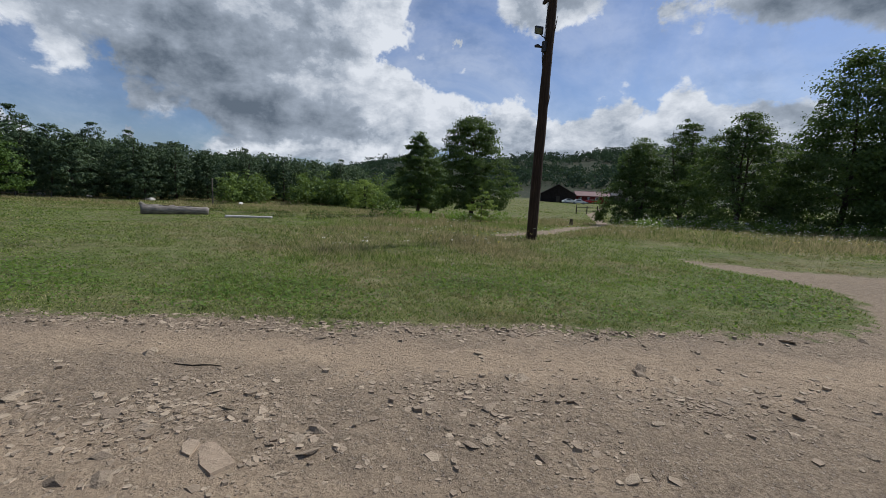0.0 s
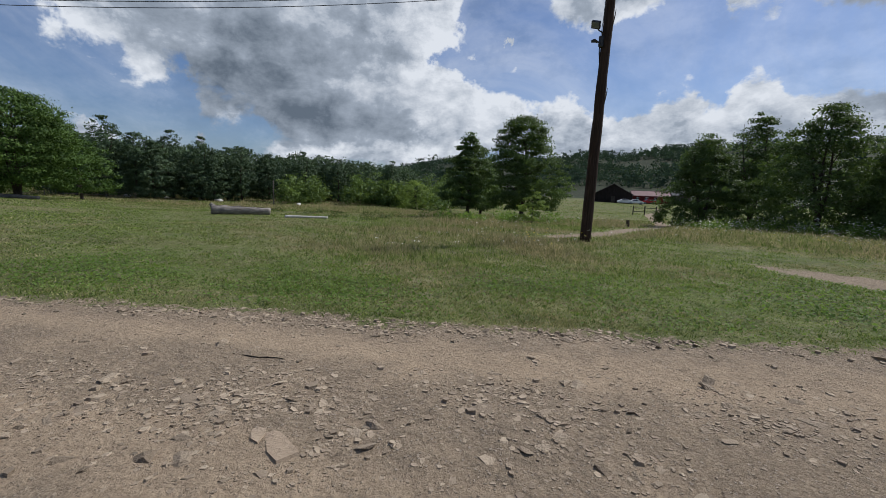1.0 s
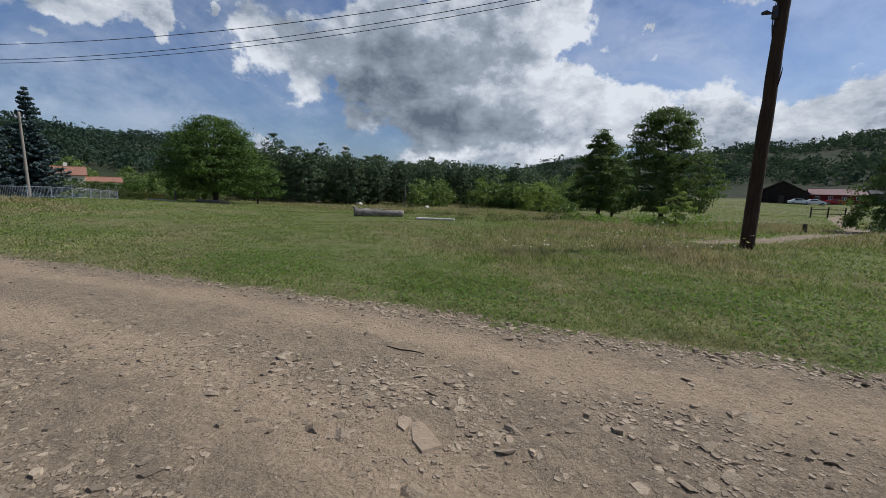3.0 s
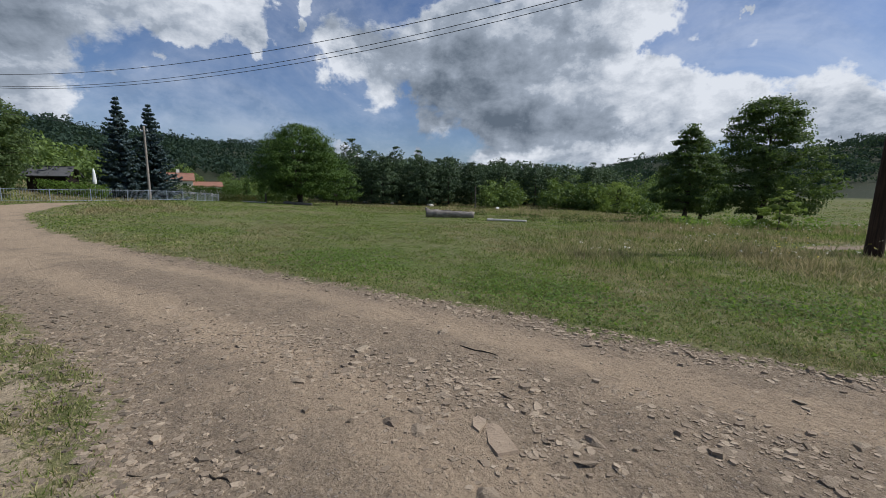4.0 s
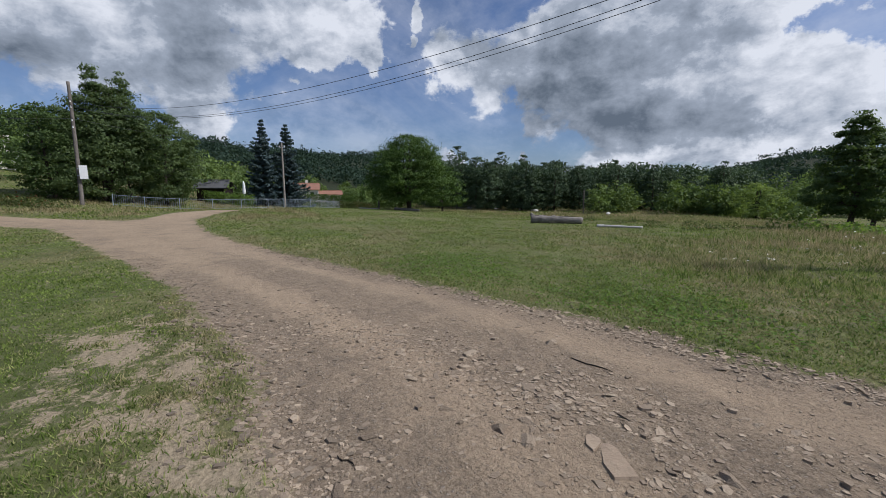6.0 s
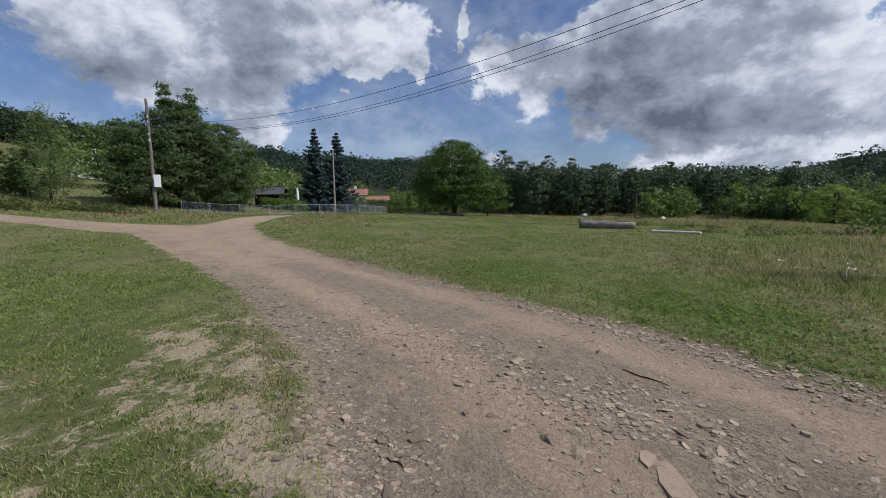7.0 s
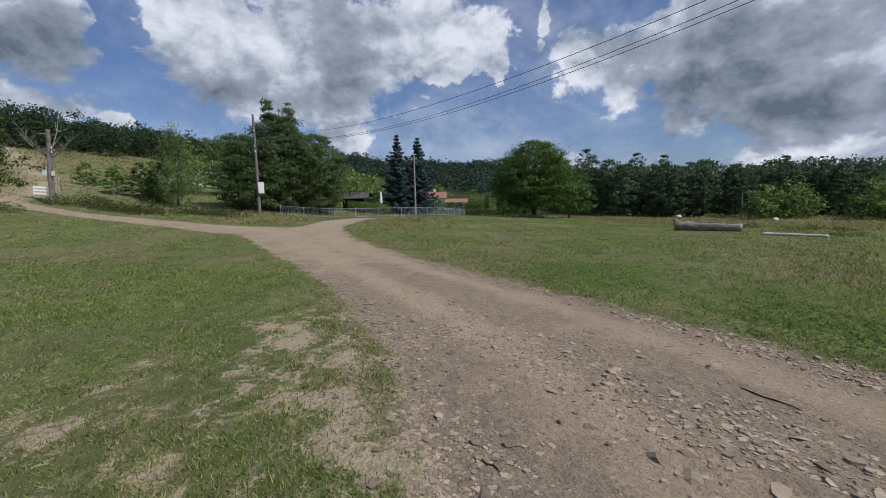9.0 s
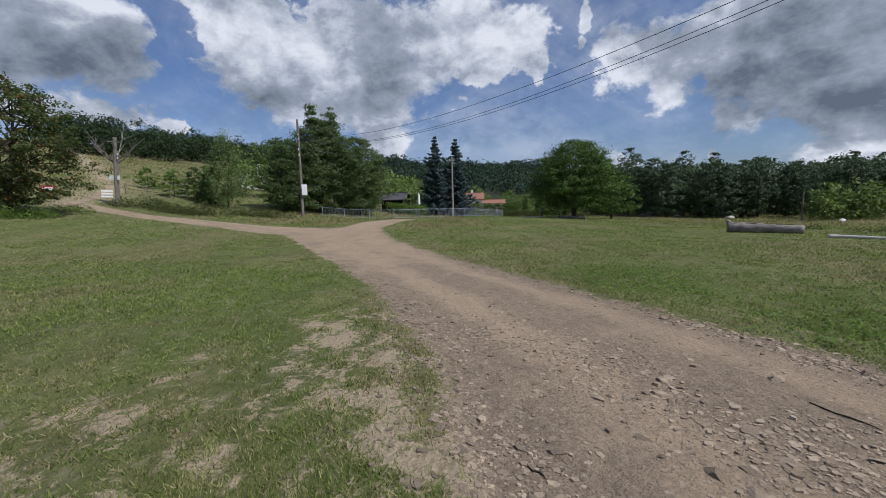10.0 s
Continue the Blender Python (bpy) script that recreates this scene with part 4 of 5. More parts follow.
flowers("white_flowers", WHITE_BLOOM, 900, 0.035, 74, (-4, 16, 8, 30), "small white flowers scattered in the meadow", 0.42)
flowers("yellow_flowers", YELLOW_BLOOM, 220, 0.03, 75, (-2, 14, 8, 20), "small yellow flowers scattered in the meadow", 0.4)


def weed_bank(name, spots, mat, leaf, seed, label, bloom=None):
    """Rank weeds in clumps: place, height and radius."""
    rng = np.random.default_rng(seed)
    pts, tops = [], []
    for x, y, high, radius in spots:
        m = int(260 * radius)
        a, r = rng.uniform(0, 2 * np.pi, m), radius * np.sqrt(rng.uniform(0, 1, m))
        px, py = x + r * np.cos(a), y + r * np.sin(a)
        pz = seat(px, py) + high * rng.uniform(0.05, 1, m) * (1 - 0.6 * (r / radius) ** 2)
        pts.append(np.stack([px, py, pz], 1))
        tops.append(pts[-1][rng.permutation(m)[: m // 22]] + (0, 0, 0.12))
    pts, tops = np.concatenate(pts), np.concatenate(tops)
    out = rng.normal(0, 0.6, pts.shape) + (0, 0, 0.5)
    tagged(new(name, sheet_mesh(name, leaf_quads(pts, out, leaf, rng), quads(len(pts)), mat)), label, "weeds", kind="stuff")
    if bloom:
        each = np.repeat(np.arange(len(tops)), 6)
        heads = tops[each] + rng.normal(0, 0.13, (len(each), 3))
        tagged(new("hogweed_bloom", sheet_mesh("hogweed_bloom", leaf_quads(heads, np.tile([0, 0, 1.0], (len(each), 1)), 0.11, rng), quads(len(each)), bloom)), "white flower heads of tall weeds under the trees", "flowers", kind="stuff")


def build_weeds():
    rng = random.Random(81)
    weed_bank("bank_weeds", [(8 + 15 * i / 21 + rng.uniform(-1, 1), 38.5 - 0.25 * i + rng.uniform(-1.5, 1.5), rng.uniform(0.6, 1.1), rng.uniform(0.7, 1.3)) for i in range(22)],
              BUSH, 0.16, 82, "rank weeds under the stream-side trees", WHITE_BLOOM)
    weed_bank("stream_weeds", [(-9.5 + 9 * i / 17 + rng.uniform(-0.7, 0.7), 25.5 + rng.uniform(-1.5, 3.5), rng.uniform(0.4, 0.9), rng.uniform(0.5, 0.9)) for i in range(18)],
              BUSH, 0.13, 83, "green weeds along the stream bank")
    weed_bank("verge_weeds", [(-41 + rng.uniform(-2.5, 2), -10 - 14 * i / 23 + rng.uniform(-0.6, 0.6), rng.uniform(0.6, 1.5), rng.uniform(0.8, 1.5)) for i in range(24)],
              RUSTY, 0.15, 84, "bramble and weeds along the far side of the track")
    weed_bank("field_weeds", [(-19 + rng.uniform(-1.5, 9), 20 + rng.uniform(-1, 5), rng.uniform(0.25, 0.5), rng.uniform(0.3, 0.6)) for i in range(16)],
              RUSTY, 0.09, 85, "patchy tall weeds behind the old log")
    weed_bank("oak_weeds", [(-33 + rng.uniform(-3, 4), -24.0 + rng.uniform(-2, 1.5), rng.uniform(0.5, 1.0), rng.uniform(0.7, 1.2)) for i in range(10)],
              BUSH, 0.13, 86, "low shrubs at the foot of the gnarled tree")


build_weeds()


def hull_stone(rng, flat):
    """An angular stone, about 1 across."""
    bm = bmesh.new()
    for _ in range(11):
        v = Vector([rng.gauss(0, 1) for _ in range(3)]).normalized() * rng.uniform(0.75, 1.0) * 0.5
        bm.verts.new((v.x, v.y * rng.uniform(0.65, 1.0), v.z * flat))
    made = bmesh.ops.convex_hull(bm, input=bm.verts)
    bmesh.ops.delete(bm, geom=[e for e in made["geom_interior"] if isinstance(e, bmesh.types.BMVert)], context="VERTS")
    me = bpy.data.meshes.new("stone")
    bm.to_mesh(me)
    bm.free()
    me.materials.append(STONE)
    return me


STONE_BAND = [(-5.4, 1.3), (-4.2, 1.7), (-3.2, 2.25), (-2.3, 2.75), (-1.2, 2.85), (0.3, 3.35), (2.1, 4.0), (3.4, 4.4)]


def stone_spots(count, seed, middle=-1.2, reach=2.7, verge=0.0):
    """Places where loose stones gather: the crown of the road, and both its edges."""
    rng = np.random.default_rng(seed)
    x = middle + rng.normal(0, reach, count * 9)
    y = rng.uniform(-1.5 if middle < -4 else 0.3, 7, count * 9)
    road, _, _, _ = layout(x, y)
    near, far = line_distance(x, y, NEAR_EDGE), line_distance(x, y, FAR_EDGE)
    band = line_distance(x, y, STONE_BAND)
    want = 0.9 * np.exp(-((band / 0.55) ** 2)) * (0.5 + 0.5 * wave(x, y, 2.6)) + 0.75 * np.exp(-((far - 0.15) / 0.16) ** 2) + 0.6 * np.exp(-((near - 0.25) / 0.4) ** 2) * (0.6 + 0.6 * wave(x, y, 2.7)) * (x < -1.0) + 0.018
    if verge:
        want = np.exp(-((near / verge) ** 2)) * (0.55 + 0.45 * wave(x, y, 3.3)) * (x < -1.0)
    keep = (np.hypot(x + 1.15, y - 2.5) > 0.3) & (road > (-1 if verge else 0.42)) & (rng.uniform(0, 1, len(x)) < want)
    return x[keep][:count], y[keep][:count], rng


def pebbles(name, count, seed, mean, spread, label, flat=1.0, middle=-1.2, reach=2.7, verge=0.0, mat=STONE):
    """Small angular stones, joined into one mass."""
    px, py, gen = stone_spots(count, seed, middle, reach, verge)
    count = len(px)
    size = np.minimum(0.058, mean * np.exp(gen.normal(0.2, spread, count)))
    size = size * np.where(gen.uniform(0, 1, count) < 0.97, 1, 1.5)
    ring = np.linspace(0, 2 * np.pi, 6)[:5]
    low = np.stack([np.cos(ring), np.sin(ring), np.full(5, -0.2)], 1)
    high = np.stack([0.72 * np.cos(ring + 0.2), 0.72 * np.sin(ring + 0.2), np.full(5, 0.34)], 1)
    shape = np.concatenate([low, high])
    turn = gen.uniform(0, 2 * np.pi, count)
    jit = shape[None] * gen.uniform(0.6, 1.2, (count, 10, 1)) * (1, 0.72, 1) * size[:, None, None]
    jit[..., 2] = shape[None, :, 2] * (size * flat * gen.uniform(0.6, 1.5, count))[:, None] + jit[..., 0] * gen.normal(0, 0.12, (count, 1))
    rx = jit[..., 0] * np.cos(turn)[:, None] - jit[..., 1] * np.sin(turn)[:, None]
    ry = jit[..., 0] * np.sin(turn)[:, None] + jit[..., 1] * np.cos(turn)[:, None]
    verts = np.stack([rx + px[:, None], ry + py[:, None], jit[..., 2] + seat(px, py)[:, None] - 0.08 * size[:, None]], -1).reshape(-1, 3)
    tri = np.array([t for i in range(5) for t in ((i, (i + 1) % 5, 5 + (i + 1) % 5), (i, 5 + (i + 1) % 5, 5 + i))] + [(5, 6, 7), (5, 7, 8), (5, 8, 9)])
    faces = (np.arange(count)[:, None, None] * 10 + tri[None]).reshape(-1, 3)
    tagged(new(name, sheet_mesh(name, verts, faces, mat)), label, "gravel", kind="stuff")


def build_stones():
    rng = random.Random(91)
    kinds = [hull_stone(rng, rng.uniform(0.2, 0.42)) for _ in range(14)]
    xs, ys, _ = stone_spots(300, 92)
    zs = seat(xs, ys)
    for x, y, z in zip(xs.tolist(), ys.tolist(), zs.tolist()):
        size = min(0.26, 0.098 * math.exp(rng.gauss(0.25, 0.42)))
        ob = new("stone", rng.choice(kinds))
        ob.parent = ROAD
        ob.matrix_basis = pose(x, y, z - size * 0.01, rng.gauss(0, 9), rng.gauss(0, 9), rng.uniform(0, 360)) @ Matrix.Diagonal((size, size * rng.uniform(0.6, 1.0), size * rng.uniform(0.6, 1.1), 1))
    pebbles("pebbles", 9500, 93, 0.0095, 0.62, "loose grey and brown pebbles on the road")
    pebbles("rubble", 1700, 94, 0.03, 0.4, "angular broken stones strewn over the road", 0.42)
    pebbles("edge_rubble", 1500, 96, 0.024, 0.5, "broken stones crumbling from the road edge into the verge", 0.8, -4.2, 2.2, 0.5, EDGE_STONE)
    pebbles("gravel_patch", 2600, 95, 0.017, 0.4, "patches of coarse gravel along the bend of the road", 0.7, -9.5, 2.6, 0.0, EDGE_STONE)


def slab(name, outline, thick, x, y, turn, label):
    """A flat broken slab half sunk in the road."""
    bm = bmesh.new()
    low = [bm.verts.new((px * 1.06, py * 1.06, -0.03)) for px, py in outline]
    top = [bm.verts.new((px, py, thick * (0.8 + 0.35 * math.sin(3 * px * 9 + py * 7)))) for px, py in outline]
    mid = bm.verts.new((0.01, 0.0, thick * 1.15))
    for i in range(len(outline)):
        j = (i + 1) % len(outline)
        bm.faces.new((low[i], low[j], top[j], top[i]))
        bm.faces.new((top[i], top[j], mid))
    ob = part(name, bm, SLAB)
    ob.matrix_basis = pose(x, y, float(seat(np.array(x), np.array(y))), 2, -3, turn)
    return tagged(ob, label, "stone")


build_stones()
slab("flat_stone", [(-0.21, -0.05), (-0.20, 0.03), (-0.06, 0.055), (0.10, 0.075), (0.22, 0.085), (0.23, -0.05), (0.10, -0.075), (-0.06, -0.045)], 0.006, -1.1, 2.49, -35, "long flat brown slab sunk in the road")
slab("flat_stone", [(-0.13, -0.01), (-0.09, 0.045), (0.03, 0.05), (0.13, 0.005), (0.07, -0.04), (-0.04, -0.045)], 0.006, -1.27, 2.52, -50, "pointed flat grey slab beside the long one")


def twig(x0, y0, x1, y1, radius, label):
    bm = bmesh.new()
    pts = []
    for i in range(6):
        f = i / 5
        x, y = x0 + (x1 - x0) * f + 0.012 * math.sin(7 * f), y0 + (y1 - y0) * f + 0.01 * math.cos(9 * f)
        pts.append((x, y, float(seat(np.array(x), np.array(y))) + radius * 0.9 + 0.002))
    tube(bm, pts, [radius * s for s in (0.7, 1, 0.9, 1, 0.8, 0.4)], 6)
    return tagged(part("stick", bm, TWIG), label, "stick")


twig(-2.30, 3.40, -1.88, 3.50, 0.006, "thin dark dry stick lying on the road")
twig(-1.95, 0.98, -1.80, 1.06, 0.006, "short brown stick in the trampled verge")


# ---- poles and wires ----
BARN_WOOD = wood_material("dark_barn_boards", (0.012, 0.009, 0.008), (0.04, 0.03, 0.026), 0.3)
RED_WOOD = wood_material("red_barn_boards", (0.10, 0.018, 0.016), (0.20, 0.04, 0.034), 0.3)
PINK_ROOF = plain_material("faded_sheet_roof", (0.20, 0.115, 0.11), 0.75)
DARK_ROOF = plain_material("dark_sheet_roof", (0.05, 0.042, 0.042), 0.7)
TILE = plain_material("orange_roof_tiles", (0.27, 0.135, 0.09), 0.8, scale=1.2)
WALL_WHITE = plain_material("white_render", (0.70, 0.66, 0.60), 0.85, vary=0.08)
GREY_ROOF = plain_material("grey_felt_roof", (0.085, 0.085, 0.088), 0.85)
GLASS, gk = material("window_glass")
finish(GLASS, gk, (0.02, 0.025, 0.03, 1), 0.08, spec=0.6)
RED_PAINT = plain_material("red_car_paint", (0.36, 0.02, 0.025), 0.25, vary=0.08)
RED_SIGN = plain_material("red_sign_paint", (0.25, 0.05, 0.045), 0.5)
RUBBER = plain_material("tyre_rubber", (0.02, 0.02, 0.02), 0.8)
GREEN_PLATE = plain_material("pale_green_plate", (0.42, 0.52, 0.46), 0.5)
LENS, lk = material("lamp_lens")
finish(LENS, lk, (0.14, 0.145, 0.14, 1), 0.15, spec=0.5)
CERAMIC = plain_material("white_insulator", (0.78, 0.78, 0.76), 0.25, vary=0.05)
WIRE = plain_material("wire_alloy", (0.06, 0.06, 0.065), 0.5, 0.5)


def pole_shaft(height, low, high, mat, parent, bend=0.0, sides=14, rough=0.012):
    rng = random.Random(int(height * 100))
    bm = bmesh.new()
    rings = 22
    pts = [(bend * math.sin(2.2 * i / rings) + rng.uniform(-rough, rough) * 0.6, rng.uniform(-rough, rough) * 0.6, -0.3 + (height + 0.3) * i / rings) for i in range(rings + 1)]
    tube(bm, pts, [(low + (high - low) * i / rings) * (1 + rng.uniform(-rough, rough) * 3) for i in range(rings + 1)], sides)
    for f in bm.faces:
        f.smooth = True
    return part("shaft", bm, mat, parent)


def insulator(parent, at):
    bm = bmesh.new()
    tube(bm, [(0, 0, 0), (0, 0, 0.05), (0, 0, 0.06), (0, 0, 0.11), (0, 0, 0.12), (0, 0, 0.17)], [0.06, 0.06, 0.035, 0.06, 0.035, 0.03], 10)
    bm.transform(Matrix.Translation(at))
    return part("insulator", bm, CERAMIC, parent, "white ceramic insulator")


def leaning_pole():
    ob = thing("wooden_pole", 0.63, 15.62, label="tall dark tarred wooden power pole with splits, standing in the meadow", category="utility pole")
    ob.matrix_basis = ob.matrix_basis @ pose(0, 0, 0, 0, 1.1, 0)
    pole_shaft(9.6, 0.19, 0.135, POLE_WOOD, ob, rough=0.015)
    rng = random.Random(3)
    for z, side in ((7.3, 1), (6.2, -1), (4.9, 1)):
        bm = bmesh.new()
        x = side * 0.165
        tube(bm, [(x - side * 0.02, -0.06, z - 0.3), (x + side * 0.015, -0.07, z), (x + side * 0.03, -0.06, z + 0.2)], [0.012, 0.018, 0.005], 5)
        part("splinter", bm, POLE_WOOD, ob, "loose split strip of wood")
    # floodlight and sensor on an arm facing the road
    arm = bmesh.new()
    tube(arm, [(-0.14, -0.10, 6.80), (-0.26, -0.22, 6.84), (-0.34, -0.28, 6.93)], 0.018, 6)
    part("bracket", arm, DARK_METAL, ob)
    head = box(bmesh.new(), (0.30, 0.09, 0.24), (-0.36, -0.32, 6.98), (35, 18, -25), 0.015)
    lamp = part("floodlight", head, DARK_METAL, ob, "small black floodlight")
    glass = box(bmesh.new(), (0.24, 0.014, 0.18), (-0.375, -0.362, 6.952), (35, 18, -25), 0.004)
    part("lens", glass, LENS, lamp)
    sensor = bmesh.new()
    tube(sensor, [(-0.16, -0.10, 6.55), (-0.24, -0.16, 6.50), (-0.36, -0.22, 6.53), (-0.44, -0.27, 6.50)], [0.03, 0.028, 0.06, 0.045], 8)
    part("sensor", sensor, DARK_METAL, ob)
    part("junction_box", box(bmesh.new(), (0.14, 0.12, 0.34), (-0.15, -0.14, 6.52), (0, 0, -30), 0.015), DARK_METAL, ob)
    cable = bmesh.new()
    tube(cable, [(-0.16, -0.14, 6.1), (-0.185, -0.12, 6.4), (-0.15, -0.15, 7.6), (-0.20, -0.10, 8.2)], 0.010, 5)
    part("cable", cable, DARK_METAL, ob)
    part("crossarm", box(bmesh.new(), (0.10, 1.3, 0.10), (0, 0, 8.18), (0, 0, 28), 0.008), POLE_WOOD, ob)
    for s in (-0.55, 0.55):
        insulator(ob, (-math.sin(radians(28)) * s, math.cos(radians(28)) * s, 8.23))
    insulator(ob, (0, 0, 9.6))


def sign_pole():
    ob = thing("power_pole", -45.9, -9.0, label="grey wooden power pole with white insulators and a white board", category="utility pole")
    pole_shaft(10.2, 0.17, 0.11, GREY_WOOD, ob, bend=-0.25)
    for z, off in ((6.4, 0.2), (6.95, 0.2), (8.05, 0.15), (8.5, 0.15)):
        insulator(ob, (off, 0.05, z))
    board = part("board", box(bmesh.new(), (0.05, 0.55, 1.15), (0.22, 0.38, 2.75), (0, 0, 4), 0.01), WHITE_PAINT, ob, "plain white notice board")
    part("clamp", box(bmesh.new(), (0.06, 0.5, 0.05), (0.14, 0.2, 3.05), (0, 0, 4), 0.006), METAL, board)
    part("clamp", box(bmesh.new(), (0.06, 0.5, 0.05), (0.14, 0.2, 2.45), (0, 0, 4), 0.006), METAL, board)


def concrete_pole(x, y, height, label, lamp=True):
    ob = thing("concrete_pole", x, y, label=label, category="utility pole")
    pole_shaft(height, 0.15, 0.10, CONCRETE, ob, sides=8, rough=0.004)
    part("crossarm", box(bmesh.new(), (0.06, 0.7, 0.07), (0, 0, height - 0.5), (0, 0, 10), 0.006), METAL, ob)
    insulator(ob, (0, 0.3, height - 0.46))
    insulator(ob, (0, -0.3, height - 0.46))
    if lamp:
        bm = bmesh.new()
        tube(bm, [(0, 0, height - 1.2), (0.3, 0.05, height - 0.95), (0.7, 0.1, height - 0.9)], 0.025, 6)
        part("lamp_arm", bm, METAL, ob)
        part("lamp_head", box(bmesh.new(), (0.4, 0.14, 0.09), (0.85, 0.12, height - 0.91), (0, 4, 8), 0.02), METAL, ob)
    return ob


def wire(start, end, sag, radius, label):
    bm = bmesh.new()
    a, b = Vector(start), Vector(end)
    tube(bm, [a.lerp(b, i / 40) - Vector((0, 0, 4 * sag * (i / 40) * (1 - i / 40))) for i in range(41)], radius, 5)
    return tagged(part("overhead_wire", bm, WIRE), label, "wire", "overhead wires")


leaning_pole()
sign_pole()
concrete_pole(-56.9, 9.2, 8.3, "slim grey concrete pole beside the fence")
concrete_pole(-76.0, -19.8, 5.6, "grey concrete pole among the hillside trees", False)
Z_POLE, Z_SIGN = float(terrain(0.71, 15.62)), float(terrain(-45.9, -9.0))
wire((0.71, 15.62, Z_POLE + 8.53), (-45.75, -8.95, Z_SIGN + 8.64), 2.5, 0.011, "thin dark upper overhead wire")
wire((0.80, 15.42, Z_POLE + 8.34), (-45.75, -8.95, Z_SIGN + 8.26), 2.78, 0.010, "thin dark lower overhead wire")
wire((0.62, 15.82, Z_POLE + 8.34), (-45.75, -8.95, Z_SIGN + 8.2), 2.8, 0.010, "thin dark lower overhead wire")
wire((-45.9, -9.0, Z_SIGN + 7.2), (-56.9, 9.2, 7.7), 0.5, 0.012, "thin dark wire running along the fence")
wire((-45.9, -9.0, Z_SIGN + 7.2), (-42.0, -24.85, float(terrain(-42.0, -24.85)) + 6.0), 0.7, 0.012, "thin dark wire running to the old pole")

# ---- field: logs, boards, boulders, posts ----


def old_log(x0, y0, x1, y1, r0, r1, mat, label, knob=True, lift=0.0):
    ob = thing("fallen_log", x0, y0, label=label, category="log")
    bm = bmesh.new()
    rng = random.Random(int(abs(x0) * 10))
    dx, dy = x1 - x0, y1 - y0
    dz = float(terrain(x1, y1) - terrain(x0, y0))
    pts, radii = [], []
    for i in range(21):
        f = i / 20
        r = r0 + (r1 - r0) * f
        pts.append((dx * f + rng.uniform(-0.02, 0.02), dy * f + rng.uniform(-0.02, 0.02), dz * f + r * 0.85 + rng.uniform(-0.03, 0.03) * r * 3))
        radii.append(r * rng.uniform(0.88, 1.08))
    tube(bm, pts, radii, 12)
    for f in bm.faces:
        f.smooth = len(f.verts) == 4
    part("trunk", bm, mat, ob)
    if knob:
        bm = bmesh.new()
        tube(bm, [(0.1, 0.1, r0 * 1.2), (0.02, 0.02, r0 * 1.75), (-0.03, -0.02, r0 * 2.0)], [0.14, 0.11, 0.07], 7)
        part("branch_stub", bm, mat, ob)
        bm = bmesh.new()
        for i in range(7):
            f = 0.12 + 0.8 * i / 7
            box(bm, (0.30, 0.012, 0.02), (dx * f + 0.1, dy * f - 0.08, dz * f + r0 * 1.62 - 0.25 * f * r0), (0, 0, 40 + rng.uniform(-12, 12)))
        part("bark_ridge", bm, BARK, ob, "dark strips of bark left on the log")
    return ob


old_log(-18.15, 17.0, -15.9, 18.85, 0.29, 0.2, LOG_WOOD, "thick grey weathered log lying in the field")
old_log(-13.55, 17.2, -12.0, 18.6, 0.075, 0.055, PALE_WOOD, "slim bleached pole lying in the grass", False)
old_log(-51.9, 22.6, -48.9, 24.9, 0.22, 0.18, LOG_WOOD, "cut log lying in the shade of the round tree", False)
old_log(-56.0, 19.0, -54.6, 19.7, 0.09, 0.08, PALE_WOOD, "pale cut branch in the grass near the fence", False)
old_log(-53.4, 19.3, -52.0, 20.3, 0.09, 0.08, PALE_WOOD, "pale cut branch in the grass by the tree", False)


def field_post(x, y, height, radius, mat, label, name="field_post"):
    ob = thing(name, x, y, label=label, category="post")
    bm = bmesh.new()
    tube(bm, [(0, 0, -0.2), (0.01, 0, height * 0.5), (0, 0.01, height)], [radius, radius * 0.95, radius * 0.85], 8)
    part("shaft", bm, mat, ob)
    return ob


tall_post = field_post(-43.8, 50.3, 3.6, 0.09, GREY_WOOD, "lone grey wooden post at the far edge of the field")
part("crosspiece", box(bmesh.new(), (0.5, 0.06, 0.08), (0, 0, 1.0), (0, 0, 30), 0.01), GREY_WOOD, tall_post)
field_post(-55.3, 21.6, 1.3, 0.14, GREY_WOOD, "short pale stump post near the round tree")


def boulder(x, y, size, seed, label):
    rng = random.Random(seed)
    bm = bmesh.new()
    bmesh.ops.create_icosphere(bm, subdivisions=3, radius=0.5)
    for v in bm.verts:
        k = 1 + 0.28 * noise.noise(v.co * 2.2 + Vector((seed, 0, 0))) + 0.1 * noise.noise(v.co * 6 + Vector((0, seed, 0)))
        v.co = Vector((v.co.x * 1.25, v.co.y * 0.9, v.co.z * 0.75)) * k * size
    ob = part("boulder", bm, BOULDER)
    ob.matrix_basis = pose(x, y, float(terrain(x, y)) + size * 0.22, 0, 0, rng.uniform(0, 360))
    return tagged(ob, label, "boulder", "pale boulders")


for i, (bx, by, bs) in enumerate([(-62.1, 53.6, 0.8), (-57.5, 52.5, 0.85), (-56.2, 52.0, 0.8), (-68.5, 45.7, 0.9), (-64.8, 49.5, 0.6), (-39.0, 50.0, 0.6)]):
    boulder(bx, by, bs, i + 1, "pale boulder in dry grass at the wood's edge")
for i, (bx, by, bs) in enumerate([(11.6, 38.6, 0.7), (13.4, 37.6, 0.6), (15.2, 37.2, 0.9), (16.6, 36.9, 0.7), (19.0, 36.4, 0.6)]):
    boulder(bx, by, bs, i + 20, "pale boulder half hidden in weeds under the trees")
field_post(3.1, 29.5, 0.5, 0.12, BARK, "dark low stump beside the side track", "tree_stump")


